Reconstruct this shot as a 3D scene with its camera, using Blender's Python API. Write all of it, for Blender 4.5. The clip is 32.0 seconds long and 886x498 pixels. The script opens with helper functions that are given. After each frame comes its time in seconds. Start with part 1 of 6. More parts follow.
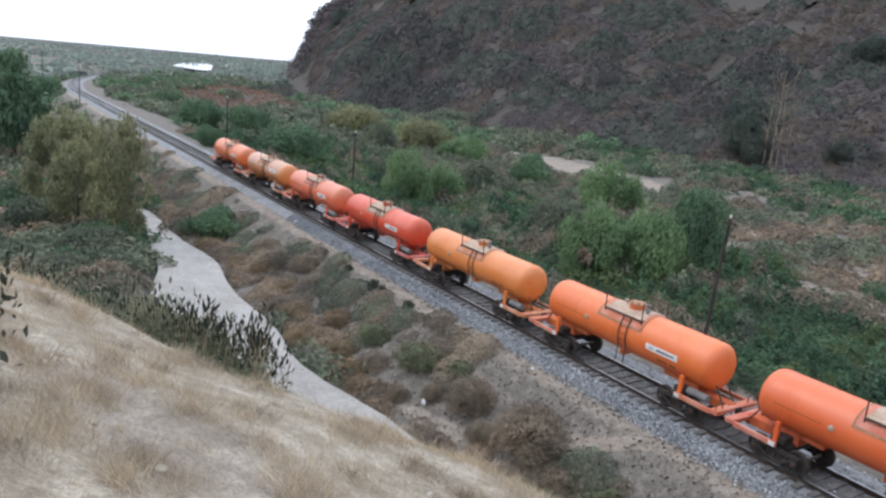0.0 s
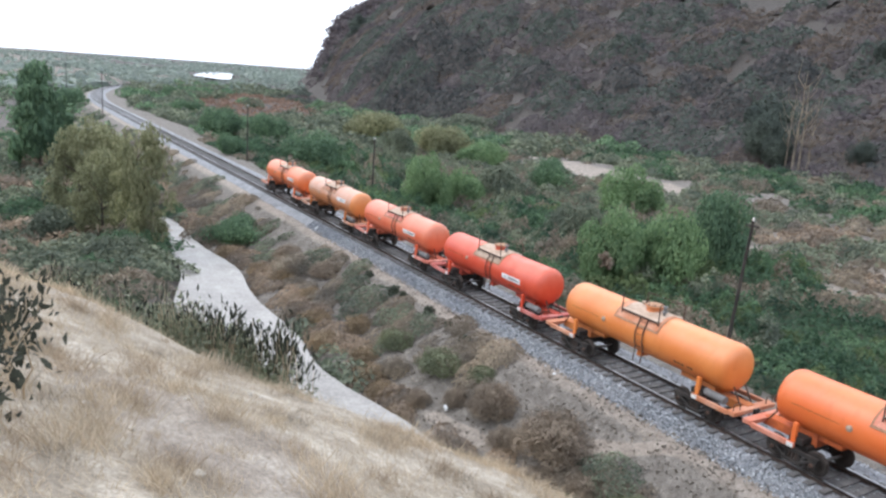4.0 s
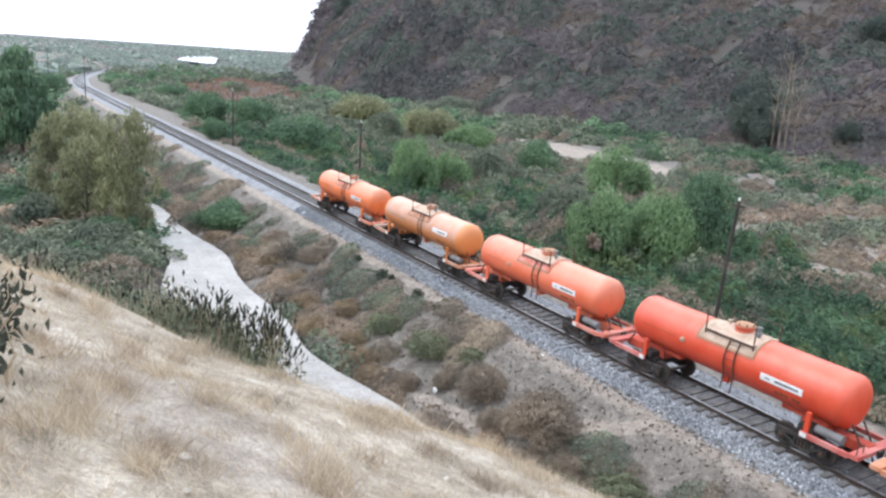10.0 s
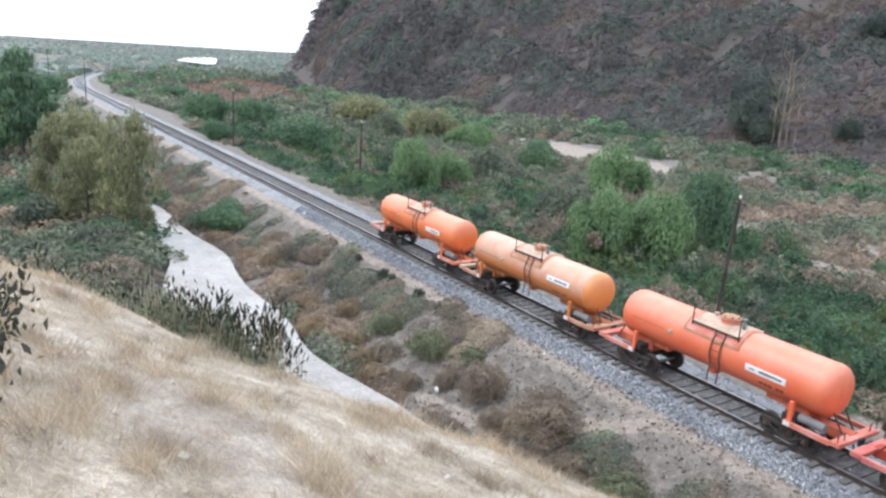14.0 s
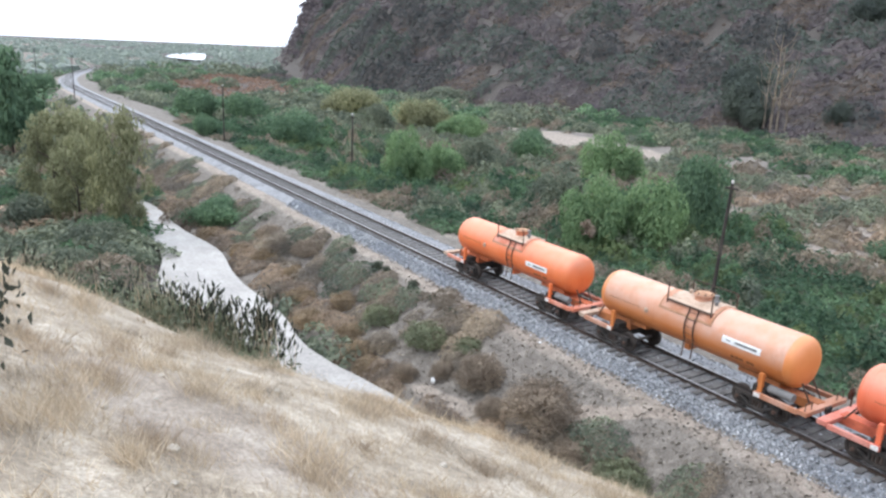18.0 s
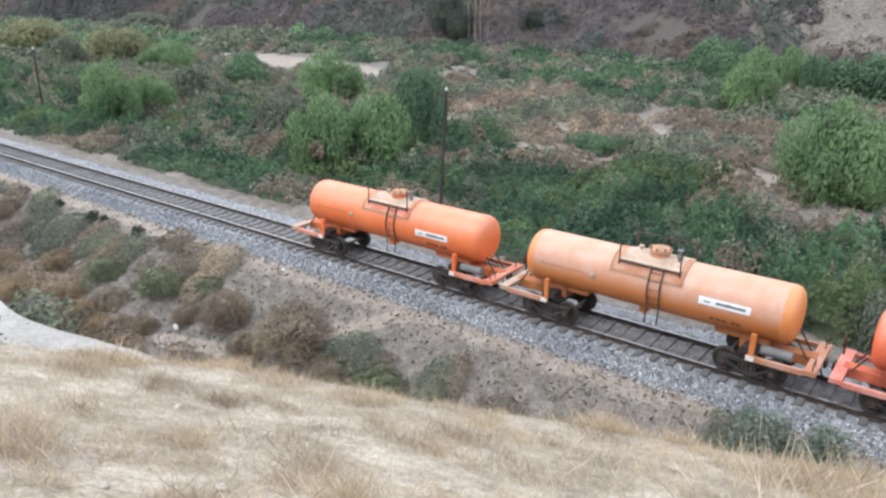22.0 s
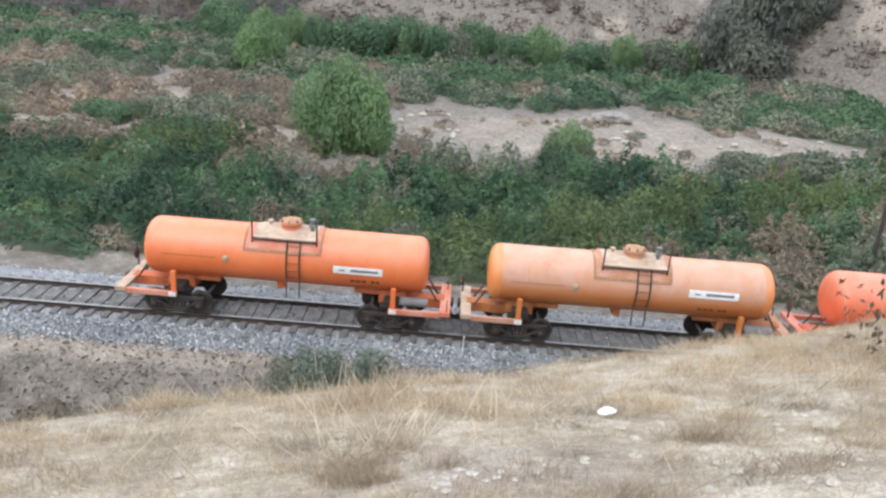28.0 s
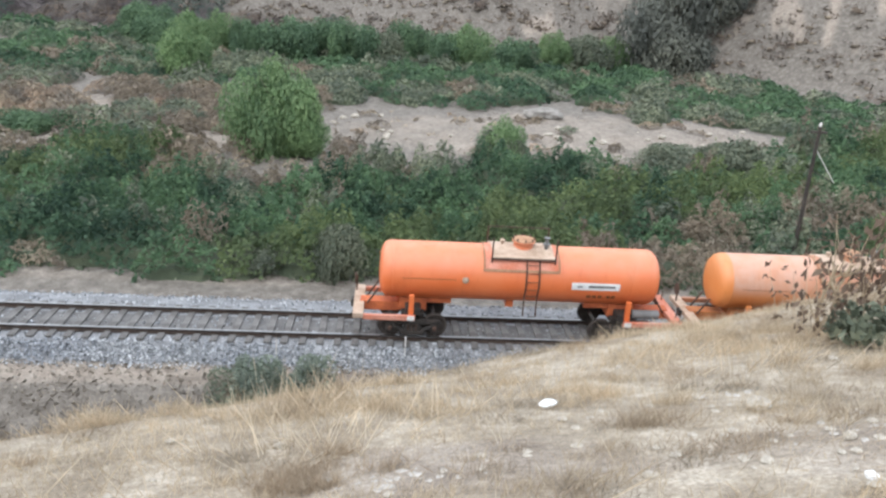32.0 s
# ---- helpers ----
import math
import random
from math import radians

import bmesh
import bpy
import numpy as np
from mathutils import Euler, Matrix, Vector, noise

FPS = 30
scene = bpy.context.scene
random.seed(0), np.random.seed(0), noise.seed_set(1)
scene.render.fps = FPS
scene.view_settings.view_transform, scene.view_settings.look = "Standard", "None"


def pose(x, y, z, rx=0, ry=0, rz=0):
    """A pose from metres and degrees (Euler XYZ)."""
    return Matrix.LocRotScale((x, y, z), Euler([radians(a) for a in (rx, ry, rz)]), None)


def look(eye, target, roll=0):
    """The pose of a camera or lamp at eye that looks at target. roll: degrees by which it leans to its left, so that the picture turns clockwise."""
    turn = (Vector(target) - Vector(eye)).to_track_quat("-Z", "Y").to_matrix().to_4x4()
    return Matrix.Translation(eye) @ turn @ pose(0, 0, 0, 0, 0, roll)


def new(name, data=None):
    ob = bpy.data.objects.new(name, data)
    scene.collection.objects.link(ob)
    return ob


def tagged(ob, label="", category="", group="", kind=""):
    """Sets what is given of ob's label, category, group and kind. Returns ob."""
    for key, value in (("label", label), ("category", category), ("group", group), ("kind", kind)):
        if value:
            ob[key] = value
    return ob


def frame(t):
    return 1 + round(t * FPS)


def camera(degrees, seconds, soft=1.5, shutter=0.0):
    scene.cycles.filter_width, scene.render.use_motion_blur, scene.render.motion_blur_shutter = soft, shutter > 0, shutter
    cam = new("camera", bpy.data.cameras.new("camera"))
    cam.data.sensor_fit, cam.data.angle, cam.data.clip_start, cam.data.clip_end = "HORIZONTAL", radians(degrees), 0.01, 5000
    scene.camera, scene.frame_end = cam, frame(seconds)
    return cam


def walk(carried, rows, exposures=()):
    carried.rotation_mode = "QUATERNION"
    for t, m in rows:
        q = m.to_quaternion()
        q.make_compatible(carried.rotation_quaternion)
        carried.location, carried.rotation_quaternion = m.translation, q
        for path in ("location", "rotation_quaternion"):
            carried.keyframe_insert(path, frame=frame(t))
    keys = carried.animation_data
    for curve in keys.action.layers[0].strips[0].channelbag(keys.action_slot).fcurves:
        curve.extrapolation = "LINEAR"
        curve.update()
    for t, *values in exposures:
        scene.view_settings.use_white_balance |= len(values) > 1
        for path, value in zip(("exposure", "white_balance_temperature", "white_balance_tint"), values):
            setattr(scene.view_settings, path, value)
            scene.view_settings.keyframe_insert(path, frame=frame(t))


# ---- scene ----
# ---- camera and its walk ----
cam = camera(61.0, 32.0, soft=2.5)
# seconds, place in metres, yaw, pitch and roll in degrees
PATH = [
    (0.0, -0.01, -0.01, 13.04, 58.26, -13.23, -4.92),
    (0.5, -0.01, -0.03, 13.04, 58.36, -13.17, -5.06),
    (1.0, -0.01, -0.05, 13.04, 58.40, -13.18, -4.78),
    (1.5, -0.01, -0.06, 13.04, 58.60, -13.17, -4.75),
    (2.0, -0.01, -0.08, 13.05, 59.25, -12.99, -4.58),
    (2.5, -0.01, -0.09, 13.06, 59.81, -12.78, -4.55),
    (3.0, -0.01, -0.10, 13.06, 59.64, -12.76, -4.37),
    (3.5, -0.01, -0.10, 13.05, 59.60, -12.81, -4.21),
    (5.5, -0.01, -0.09, 13.05, 59.26, -13.37, -3.69),
    (6.0, -0.01, -0.09, 13.04, 59.04, -13.61, -3.52),
    (6.5, -0.00, -0.08, 13.04, 58.88, -13.78, -3.40),
    (7.0, 0.00, -0.08, 13.04, 58.85, -13.91, -3.27),
    (7.5, 0.01, -0.07, 13.04, 58.66, -14.09, -3.04),
    (8.0, 0.01, -0.07, 13.04, 58.58, -14.33, -3.02),
    (8.5, 0.01, -0.07, 13.04, 58.57, -14.37, -3.11),
    (9.0, 0.02, -0.07, 13.04, 58.55, -14.32, -3.38),
    (9.5, 0.02, -0.07, 13.04, 58.56, -14.18, -3.49),
    (10.0, 0.02, -0.07, 13.04, 58.58, -14.12, -3.71),
    (10.5, 0.02, -0.06, 13.04, 58.59, -14.07, -3.75),
    (11.0, 0.02, -0.06, 13.03, 58.62, -14.07, -3.89),
    (11.5, 0.02, -0.06, 13.03, 58.59, -14.05, -3.88),
    (12.0, 0.02, -0.06, 13.03, 58.64, -14.08, -4.01),
    (12.5, 0.02, -0.06, 13.03, 58.59, -14.12, -3.80),
    (13.0, 0.02, -0.06, 13.03, 58.58, -14.14, -3.51),
    (13.5, 0.02, -0.05, 13.03, 58.63, -14.19, -3.63),
    (14.0, 0.01, -0.05, 13.02, 58.59, -14.15, -3.43),
    (14.5, 0.00, -0.05, 13.01, 58.58, -14.14, -3.39),
    (16.5, -0.01, -0.04, 13.00, 58.39, -14.33, -3.04),
    (17.0, -0.02, -0.03, 12.98, 58.20, -14.47, -2.66),
    (17.5, -0.02, -0.02, 12.97, 58.12, -14.63, -2.69),
    (18.0, -0.03, 0.01, 12.95, 57.86, -14.74, -2.38),
    (18.5, -0.02, 0.06, 12.93, 56.59, -14.89, -2.05),
    (19.0, -0.02, 0.11, 12.91, 53.61, -15.63, -1.79),
    (19.5, -0.01, 0.16, 12.89, 50.99, -16.49, -1.45),
    (20.0, -0.01, 0.19, 12.87, 47.76, -17.30, -0.97),
    (20.5, -0.00, 0.21, 12.85, 44.21, -17.81, -1.27),
    (21.0, -0.01, 0.22, 12.83, 41.60, -18.38, -1.13),
    (21.5, -0.02, 0.24, 12.80, 39.25, -19.08, -0.85),
    (22.0, -0.04, 0.26, 12.78, 36.77, -19.93, -0.62),
    (22.5, -0.06, 0.26, 12.77, 33.92, -20.49, -1.15),
    (23.0, -0.07, 0.24, 12.78, 30.69, -20.57, -2.13),
    (23.5, -0.07, 0.22, 12.80, 28.16, -20.49, -2.33),
    (24.0, -0.05, 0.21, 12.82, 24.95, -20.43, -2.12),
    (24.5, -0.03, 0.21, 12.82, 21.03, -20.37, -1.60),
    (25.0, -0.02, 0.24, 12.81, 13.71, -20.63, -2.32),
    (25.5, -0.00, 0.28, 12.78, 7.00, -20.92, -3.34),
    (26.0, 0.00, 0.32, 12.76, 1.97, -21.24, -4.56),
    (26.5, 0.01, 0.35, 12.74, 2.42, -21.56, -4.95),
    (28.5, 0.01, 0.36, 12.73, 1.56, -21.14, -3.92),
    (29.0, 0.02, 0.37, 12.72, 0.90, -21.19, -3.91),
    (29.5, 0.02, 0.38, 12.72, 0.21, -21.30, -3.80),
    (30.0, 0.03, 0.39, 12.72, -0.67, -21.41, -3.74),
    (30.5, 0.03, 0.40, 12.71, -1.23, -21.30, -3.61),
    (31.0, 0.04, 0.41, 12.70, -1.74, -21.19, -3.76),
    (31.5, 0.04, 0.41, 12.70, -2.40, -21.09, -3.88),
    (32.0, 0.05, 0.41, 12.70, -3.28, -20.85, -3.62),
]
walk(cam, [(t, pose(x, y, z, 90 + p, r, a)) for t, x, y, z, a, p, r in PATH],
     [(0, 0.38, 6200, 11), (1, 0.67, 6200, 11), (2, 0.92, 6200, 11), (3.3, 0.91, 6200, 11), (5, 0.49, 6350, 12), (7, 0.45, 6350, 12), (8, 0.68, 6300, 12),
      (9, 0.99, 6200, 11), (18, 0.98, 6250, 11), (25, 0.92, 6450, 10), (32, 0.84, 6450, 9.5)])

# ---- overcast daylight ----
world = bpy.data.worlds.new("overcast_sky")
scene.world = world
world.use_nodes = True
wn, wl = world.node_tree.nodes, world.node_tree.links
sky = wn.new("ShaderNodeTexSky")
sky.sky_type = "NISHITA"
sky.sun_disc = False
sky.sun_elevation, sky.sun_rotation = radians(38), radians(-60)
sky.air_density, sky.dust_density, sky.ozone_density = 1.0, 6.0, 1.0
grey = wn.new("ShaderNodeHueSaturation")
grey.inputs["Saturation"].default_value = 0.25
wl.new(sky.outputs["Color"], grey.inputs["Color"])
veil = wn.new("ShaderNodeMix")
veil.data_type = "RGBA"
veil.inputs[0].default_value = 0.85
veil.inputs[7].default_value = (8.8, 9.7, 11.1, 1)
wl.new(grey.outputs["Color"], veil.inputs[6])
wl.new(veil.outputs[2], wn["Background"].inputs["Color"])
wn["Background"].inputs["Strength"].default_value = 0.12
sun = new("sun", bpy.data.lights.new("sun", "SUN"))
sun.data.energy, sun.data.angle, sun.data.color = 0.8, radians(30), (1.0, 0.97, 0.92)
sun.matrix_world = look((-30, -40, 60), (0, 0, 0))


# ---- materials ----
def nodes_of(name):
    m = bpy.data.materials.new(name)
    m.use_nodes = True
    n = m.node_tree.nodes
    return m, n, m.node_tree.links, n["Principled BSDF"]


def ramp(n, stops):
    r = n.new("ShaderNodeValToRGB")
    e = r.color_ramp.elements
    e[0].position, e[0].color = stops[0][0], (*stops[0][1], 1)
    e[1].position, e[1].color = stops[-1][0], (*stops[-1][1], 1)
    for p, c in stops[1:-1]:
        e.new(p).color = (*c, 1)
    return r


def noise_of(n, l, coord, scale, detail=6.0, rough=0.6):
    t = n.new("ShaderNodeTexNoise")
    t.inputs["Scale"].default_value, t.inputs["Detail"].default_value, t.inputs["Roughness"].default_value = scale, detail, rough
    l.new(coord, t.inputs["Vector"])
    return t.outputs["Fac"]


def mix(n, l, fac, a, b, mode="MIX"):
    m = n.new("ShaderNodeMix")
    m.data_type, m.blend_type = "RGBA", mode
    for sock, v in ((m.inputs[0], fac), (m.inputs[6], a), (m.inputs[7], b)):
        if hasattr(v, "is_linked"):
            l.new(v, sock)
        elif isinstance(v, (int, float)):
            sock.default_value = v
        else:
            sock.default_value = (*v, 1)
    return m.outputs[2]


def bump(n, l, height, b, strength=0.4, distance=0.05):
    k = n.new("ShaderNodeBump")
    k.inputs["Strength"].default_value, k.inputs["Distance"].default_value = strength, distance
    l.new(height, k.inputs["Height"])
    l.new(k.outputs["Normal"], b.inputs["Normal"])


def mottled(name, c0, c1, scale=3.0, rough=0.85, metal=0.0, bumpy=0.3, depth=0.02, fine=25.0):
    """A surface of two colours in patches, with a finer grain over it."""
    m, n, l, b = nodes_of(name)
    co = n.new("ShaderNodeTexCoord").outputs["Object"]
    big = ramp(n, [(0.35, c0), (0.65, c1)])
    l.new(noise_of(n, l, co, scale), big.inputs["Fac"])
    f = noise_of(n, l, co, fine, 4.0)
    g = ramp(n, [(0.3, (0.72, 0.72, 0.72)), (0.7, (1.15, 1.15, 1.15))])
    l.new(f, g.inputs["Fac"])
    l.new(mix(n, l, 1.0, big.outputs["Color"], g.outputs["Color"], "MULTIPLY"), b.inputs["Base Color"])
    b.inputs["Roughness"].default_value, b.inputs["Metallic"].default_value = rough, metal
    bump(n, l, f, b, bumpy, depth)
    return m


def leafy(name, dark, mid, light, rough=0.65, through_light=0.35, drift=0.25):
    """Leaves or stems that differ from one to the next and drift in colour over metres."""
    m, n, l, b = nodes_of(name)
    geo = n.new("ShaderNodeNewGeometry")
    r = ramp(n, [(0.0, dark), (0.55, mid), (1.0, light)])
    l.new(geo.outputs["Random Per Island"], r.inputs["Fac"])
    co = n.new("ShaderNodeTexCoord").outputs["Object"]
    v = ramp(n, [(0.37, (1 - drift, 1 - drift * 0.95, 1 - drift * 0.9)), (0.63, (1 + drift, 1 + drift * 0.85, 1 + drift * 0.5))])
    l.new(noise_of(n, l, co, 0.28, 4.0), v.inputs["Fac"])
    c = mix(n, l, 1.0, r.outputs["Color"], v.outputs["Color"], "MULTIPLY")
    l.new(c, b.inputs["Base Color"])
    b.inputs["Roughness"].default_value = rough
    b.inputs["Specular IOR Level"].default_value = 0.2
    thin = n.new("ShaderNodeBsdfTranslucent")
    l.new(c, thin.inputs["Color"])
    both = n.new("ShaderNodeMixShader")
    both.inputs[0].default_value = through_light
    l.new(b.outputs[0], both.inputs[1])
    l.new(thin.outputs[0], both.inputs[2])
    l.new(both.outputs[0], n["Material Output"].inputs["Surface"])
    return m


M = {}
M["bramble"] = leafy("bramble_leaves", (0.068, 0.122, 0.071), (0.094, 0.166, 0.096), (0.143, 0.226, 0.134), drift=0.45, through_light=0.4)
M["vine"] = leafy("yellow_green_vines", (0.099, 0.139, 0.070), (0.124, 0.171, 0.084), (0.162, 0.209, 0.103), drift=0.4, through_light=0.4)
M["deep"] = leafy("deep_green_brambles", (0.048, 0.094, 0.062), (0.069, 0.125, 0.078), (0.106, 0.175, 0.109), drift=0.45, through_light=0.4)
M["olive"] = leafy("olive_leaves", (0.122, 0.146, 0.109), (0.184, 0.212, 0.157), (0.262, 0.284, 0.207), drift=0.35)
M["pepper"] = leafy("pepper_tree_leaves", (0.132, 0.211, 0.109), (0.204, 0.309, 0.154), (0.302, 0.416, 0.214), through_light=0.45)
M["yellow"] = leafy("yellowing_leaves", (0.192, 0.202, 0.117), (0.288, 0.294, 0.171), (0.403, 0.398, 0.246), through_light=0.5, drift=0.35)
M["dark"] = leafy("dark_leaves", (0.093, 0.158, 0.099), (0.138, 0.224, 0.132), (0.213, 0.318, 0.186), drift=0.35)
M["dry"] = leafy("dry_twigs", (0.178, 0.146, 0.114), (0.246, 0.205, 0.160), (0.336, 0.285, 0.226))
M["pale_dry"] = leafy("pale_dry_brush", (0.220, 0.185, 0.149), (0.314, 0.264, 0.215), (0.418, 0.363, 0.297), drift=0.4)
M["weed_leaf"] = leafy("dark_weed_leaves", (0.045, 0.055, 0.040), (0.075, 0.090, 0.062), (0.130, 0.150, 0.100))
M["dead_leaf"] = leafy("dead_brown_leaves", (0.110, 0.078, 0.060), (0.175, 0.126, 0.096), (0.260, 0.195, 0.150))
M["scrub"] = leafy("hillside_scrub", (0.108, 0.093, 0.101), (0.133, 0.113, 0.121), (0.164, 0.140, 0.150), drift=0.3)
# Leaf green darkened so the inside of growth looks shaded.
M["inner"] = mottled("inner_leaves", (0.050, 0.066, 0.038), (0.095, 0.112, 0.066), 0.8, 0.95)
M["clod"] = leafy("earth_clods", (0.17, 0.148, 0.125), (0.24, 0.212, 0.18), (0.33, 0.295, 0.255), 0.95, 0.0)
M["scrub_green"] = leafy("slate_scrub_leaves", (0.066, 0.070, 0.072), (0.084, 0.089, 0.089), (0.106, 0.113, 0.110), drift=0.3)
# The next two leaf colours are lifted in tone to stand in for haze.
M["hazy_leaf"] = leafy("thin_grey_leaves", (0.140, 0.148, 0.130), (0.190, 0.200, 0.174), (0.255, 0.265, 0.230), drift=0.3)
M["hill_green"] = leafy("hill_bush_leaves", (0.080, 0.098, 0.086), (0.100, 0.122, 0.106), (0.130, 0.155, 0.134), drift=0.3)
M["grey_leaf"] = leafy("grey_green_leaves", (0.170, 0.208, 0.172), (0.230, 0.275, 0.226), (0.300, 0.345, 0.285))
M["straw"] = leafy("straw_grass", (0.422, 0.338, 0.235), (0.559, 0.457, 0.333), (0.745, 0.627, 0.478), through_light=0.45, drift=0.15)
M["rust_bush"] = leafy("rusty_bush", (0.230, 0.174, 0.133), (0.322, 0.250, 0.193), (0.425, 0.344, 0.276), drift=0.35)
M["stalk"] = leafy("pale_stalks", (0.56, 0.48, 0.37), (0.68, 0.59, 0.47), (0.78, 0.69, 0.56), through_light=0.3)
M["withered"] = leafy("withered_grass", (0.291, 0.226, 0.164), (0.408, 0.324, 0.241), (0.582, 0.477, 0.364), through_light=0.45)
M["hill_brown"] = leafy("hillside_brush", (0.118, 0.093, 0.082), (0.144, 0.116, 0.100), (0.177, 0.144, 0.125), drift=0.35)
# Darker than the scrub leaves, for the body inside the scrub.
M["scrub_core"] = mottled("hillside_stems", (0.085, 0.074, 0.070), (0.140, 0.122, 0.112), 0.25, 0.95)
M["brown_bush"] = leafy("brown_bush_twigs", (0.213, 0.168, 0.127), (0.293, 0.235, 0.179), (0.385, 0.313, 0.244), drift=0.2)
M["tawny"] = leafy("tawny_grass", (0.230, 0.168, 0.105), (0.310, 0.232, 0.150), (0.400, 0.310, 0.210), drift=0.25)
M["slope_green"] = leafy("slope_weed_leaves", (0.143, 0.160, 0.097), (0.204, 0.223, 0.136), (0.275, 0.297, 0.187), drift=0.25)
M["russet_field"] = leafy("russet_field_brush", (0.193, 0.121, 0.090), (0.253, 0.165, 0.125), (0.330, 0.226, 0.176), drift=0.3)
M["plume"] = leafy("dark_seed_heads", (0.030, 0.034, 0.026), (0.050, 0.054, 0.040), (0.085, 0.088, 0.066))
M["reed_green"] = leafy("reed_leaves", (0.150, 0.165, 0.110), (0.225, 0.245, 0.165), (0.320, 0.335, 0.240), drift=0.3)
M["grey_grass"] = leafy("grey_weathered_grass", (0.241, 0.202, 0.157), (0.325, 0.278, 0.222), (0.437, 0.381, 0.314), through_light=0.45, drift=0.2)
# Paled and greyed: distance haze is put into this leaf colour.
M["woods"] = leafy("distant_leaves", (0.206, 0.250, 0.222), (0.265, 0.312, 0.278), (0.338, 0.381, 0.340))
M["bark"] = mottled("bark", (0.06, 0.045, 0.035), (0.12, 0.095, 0.075), 6.0, 0.95)
M["pole"] = mottled("weathered_pole_wood", (0.03, 0.025, 0.022), (0.07, 0.058, 0.048), 2.0, 0.95)
M["ballast"] = mottled("ballast_stone", (0.20, 0.20, 0.205), (0.32, 0.322, 0.328), 1.2, 0.95, 0, 1.0, 0.06, 14.0)
M["oily_ballast"] = mottled("oil_stained_ballast", (0.105, 0.100, 0.096), (0.185, 0.177, 0.17), 1.5, 0.9, 0, 1.0, 0.06, 14.0)
M["stone"] = leafy("ballast_stones", (0.190, 0.203, 0.222), (0.347, 0.362, 0.388), (0.582, 0.599, 0.627), 0.9, 0.0, 0.15)
M["sleeper"] = mottled("sleeper_wood", (0.095, 0.088, 0.082), (0.185, 0.175, 0.166), 2.0, 0.95, 0, 0.6, 0.02, 18.0)
M["rail_top"] = mottled("polished_rail_head", (0.27, 0.262, 0.255), (0.40, 0.392, 0.386), 4.0, 0.30, 1.0, 0.0)
M["rail_side"] = mottled("rusty_rail_web", (0.035, 0.024, 0.018), (0.075, 0.05, 0.038), 3.0, 0.8)
M["silt"] = mottled("pale_silt_water", (0.26, 0.240, 0.216), (0.36, 0.336, 0.306), 0.5, 0.55, 0, 0.35, 0.03, 5.0)
M["white"] = mottled("white_plastic", (0.75, 0.75, 0.73), (0.85, 0.85, 0.84), 3.0, 0.5)
M["grey_rock"] = mottled("weathered_boulder", (0.19, 0.175, 0.155), (0.33, 0.305, 0.275), 1.2, 0.95, 0, 0.8)
M["rock"] = mottled("pale_rock", (0.34, 0.30, 0.245), (0.52, 0.47, 0.395), 2.0, 0.9, 0, 0.6)
M["chalk"] = mottled("chalky_stone", (0.36, 0.33, 0.29), (0.54, 0.50, 0.45), 6.0, 0.95, 0, 0.5)
M["lake"] = mottled("lake_water", (0.30, 0.32, 0.34), (0.36, 0.38, 0.40), 0.01, 0.05, 0, 0.05)
M["steel"] = mottled("dark_bogie_steel", (0.018, 0.015, 0.013), (0.05, 0.04, 0.033), 3.0, 0.8)
M["wheel"] = mottled("worn_wheel_steel", (0.05, 0.04, 0.035), (0.10, 0.085, 0.075), 3.0, 0.55, 0.5)
M["rusty"] = mottled("rust_stained_plate", (0.30, 0.15, 0.08), (0.45, 0.26, 0.15), 3.0, 0.85)
M["tread"] = mottled("dusty_walkway", (0.38, 0.265, 0.185), (0.57, 0.43, 0.33), 2.0, 0.9)
M["rail_iron"] = mottled("brown_iron", (0.05, 0.03, 0.022), (0.11, 0.06, 0.04), 4.0, 0.8)
M["grey_tank"] = mottled("dusty_grey_paint", (0.13, 0.13, 0.125), (0.22, 0.215, 0.21), 3.0, 0.7)
M["brown_ink"] = mottled("faded_stencil", (0.16, 0.055, 0.02), (0.25, 0.09, 0.03), 8.0, 0.7)
M["reflector"] = mottled("white_reflector", (0.70, 0.66, 0.62), (0.85, 0.83, 0.80), 8.0, 0.5)


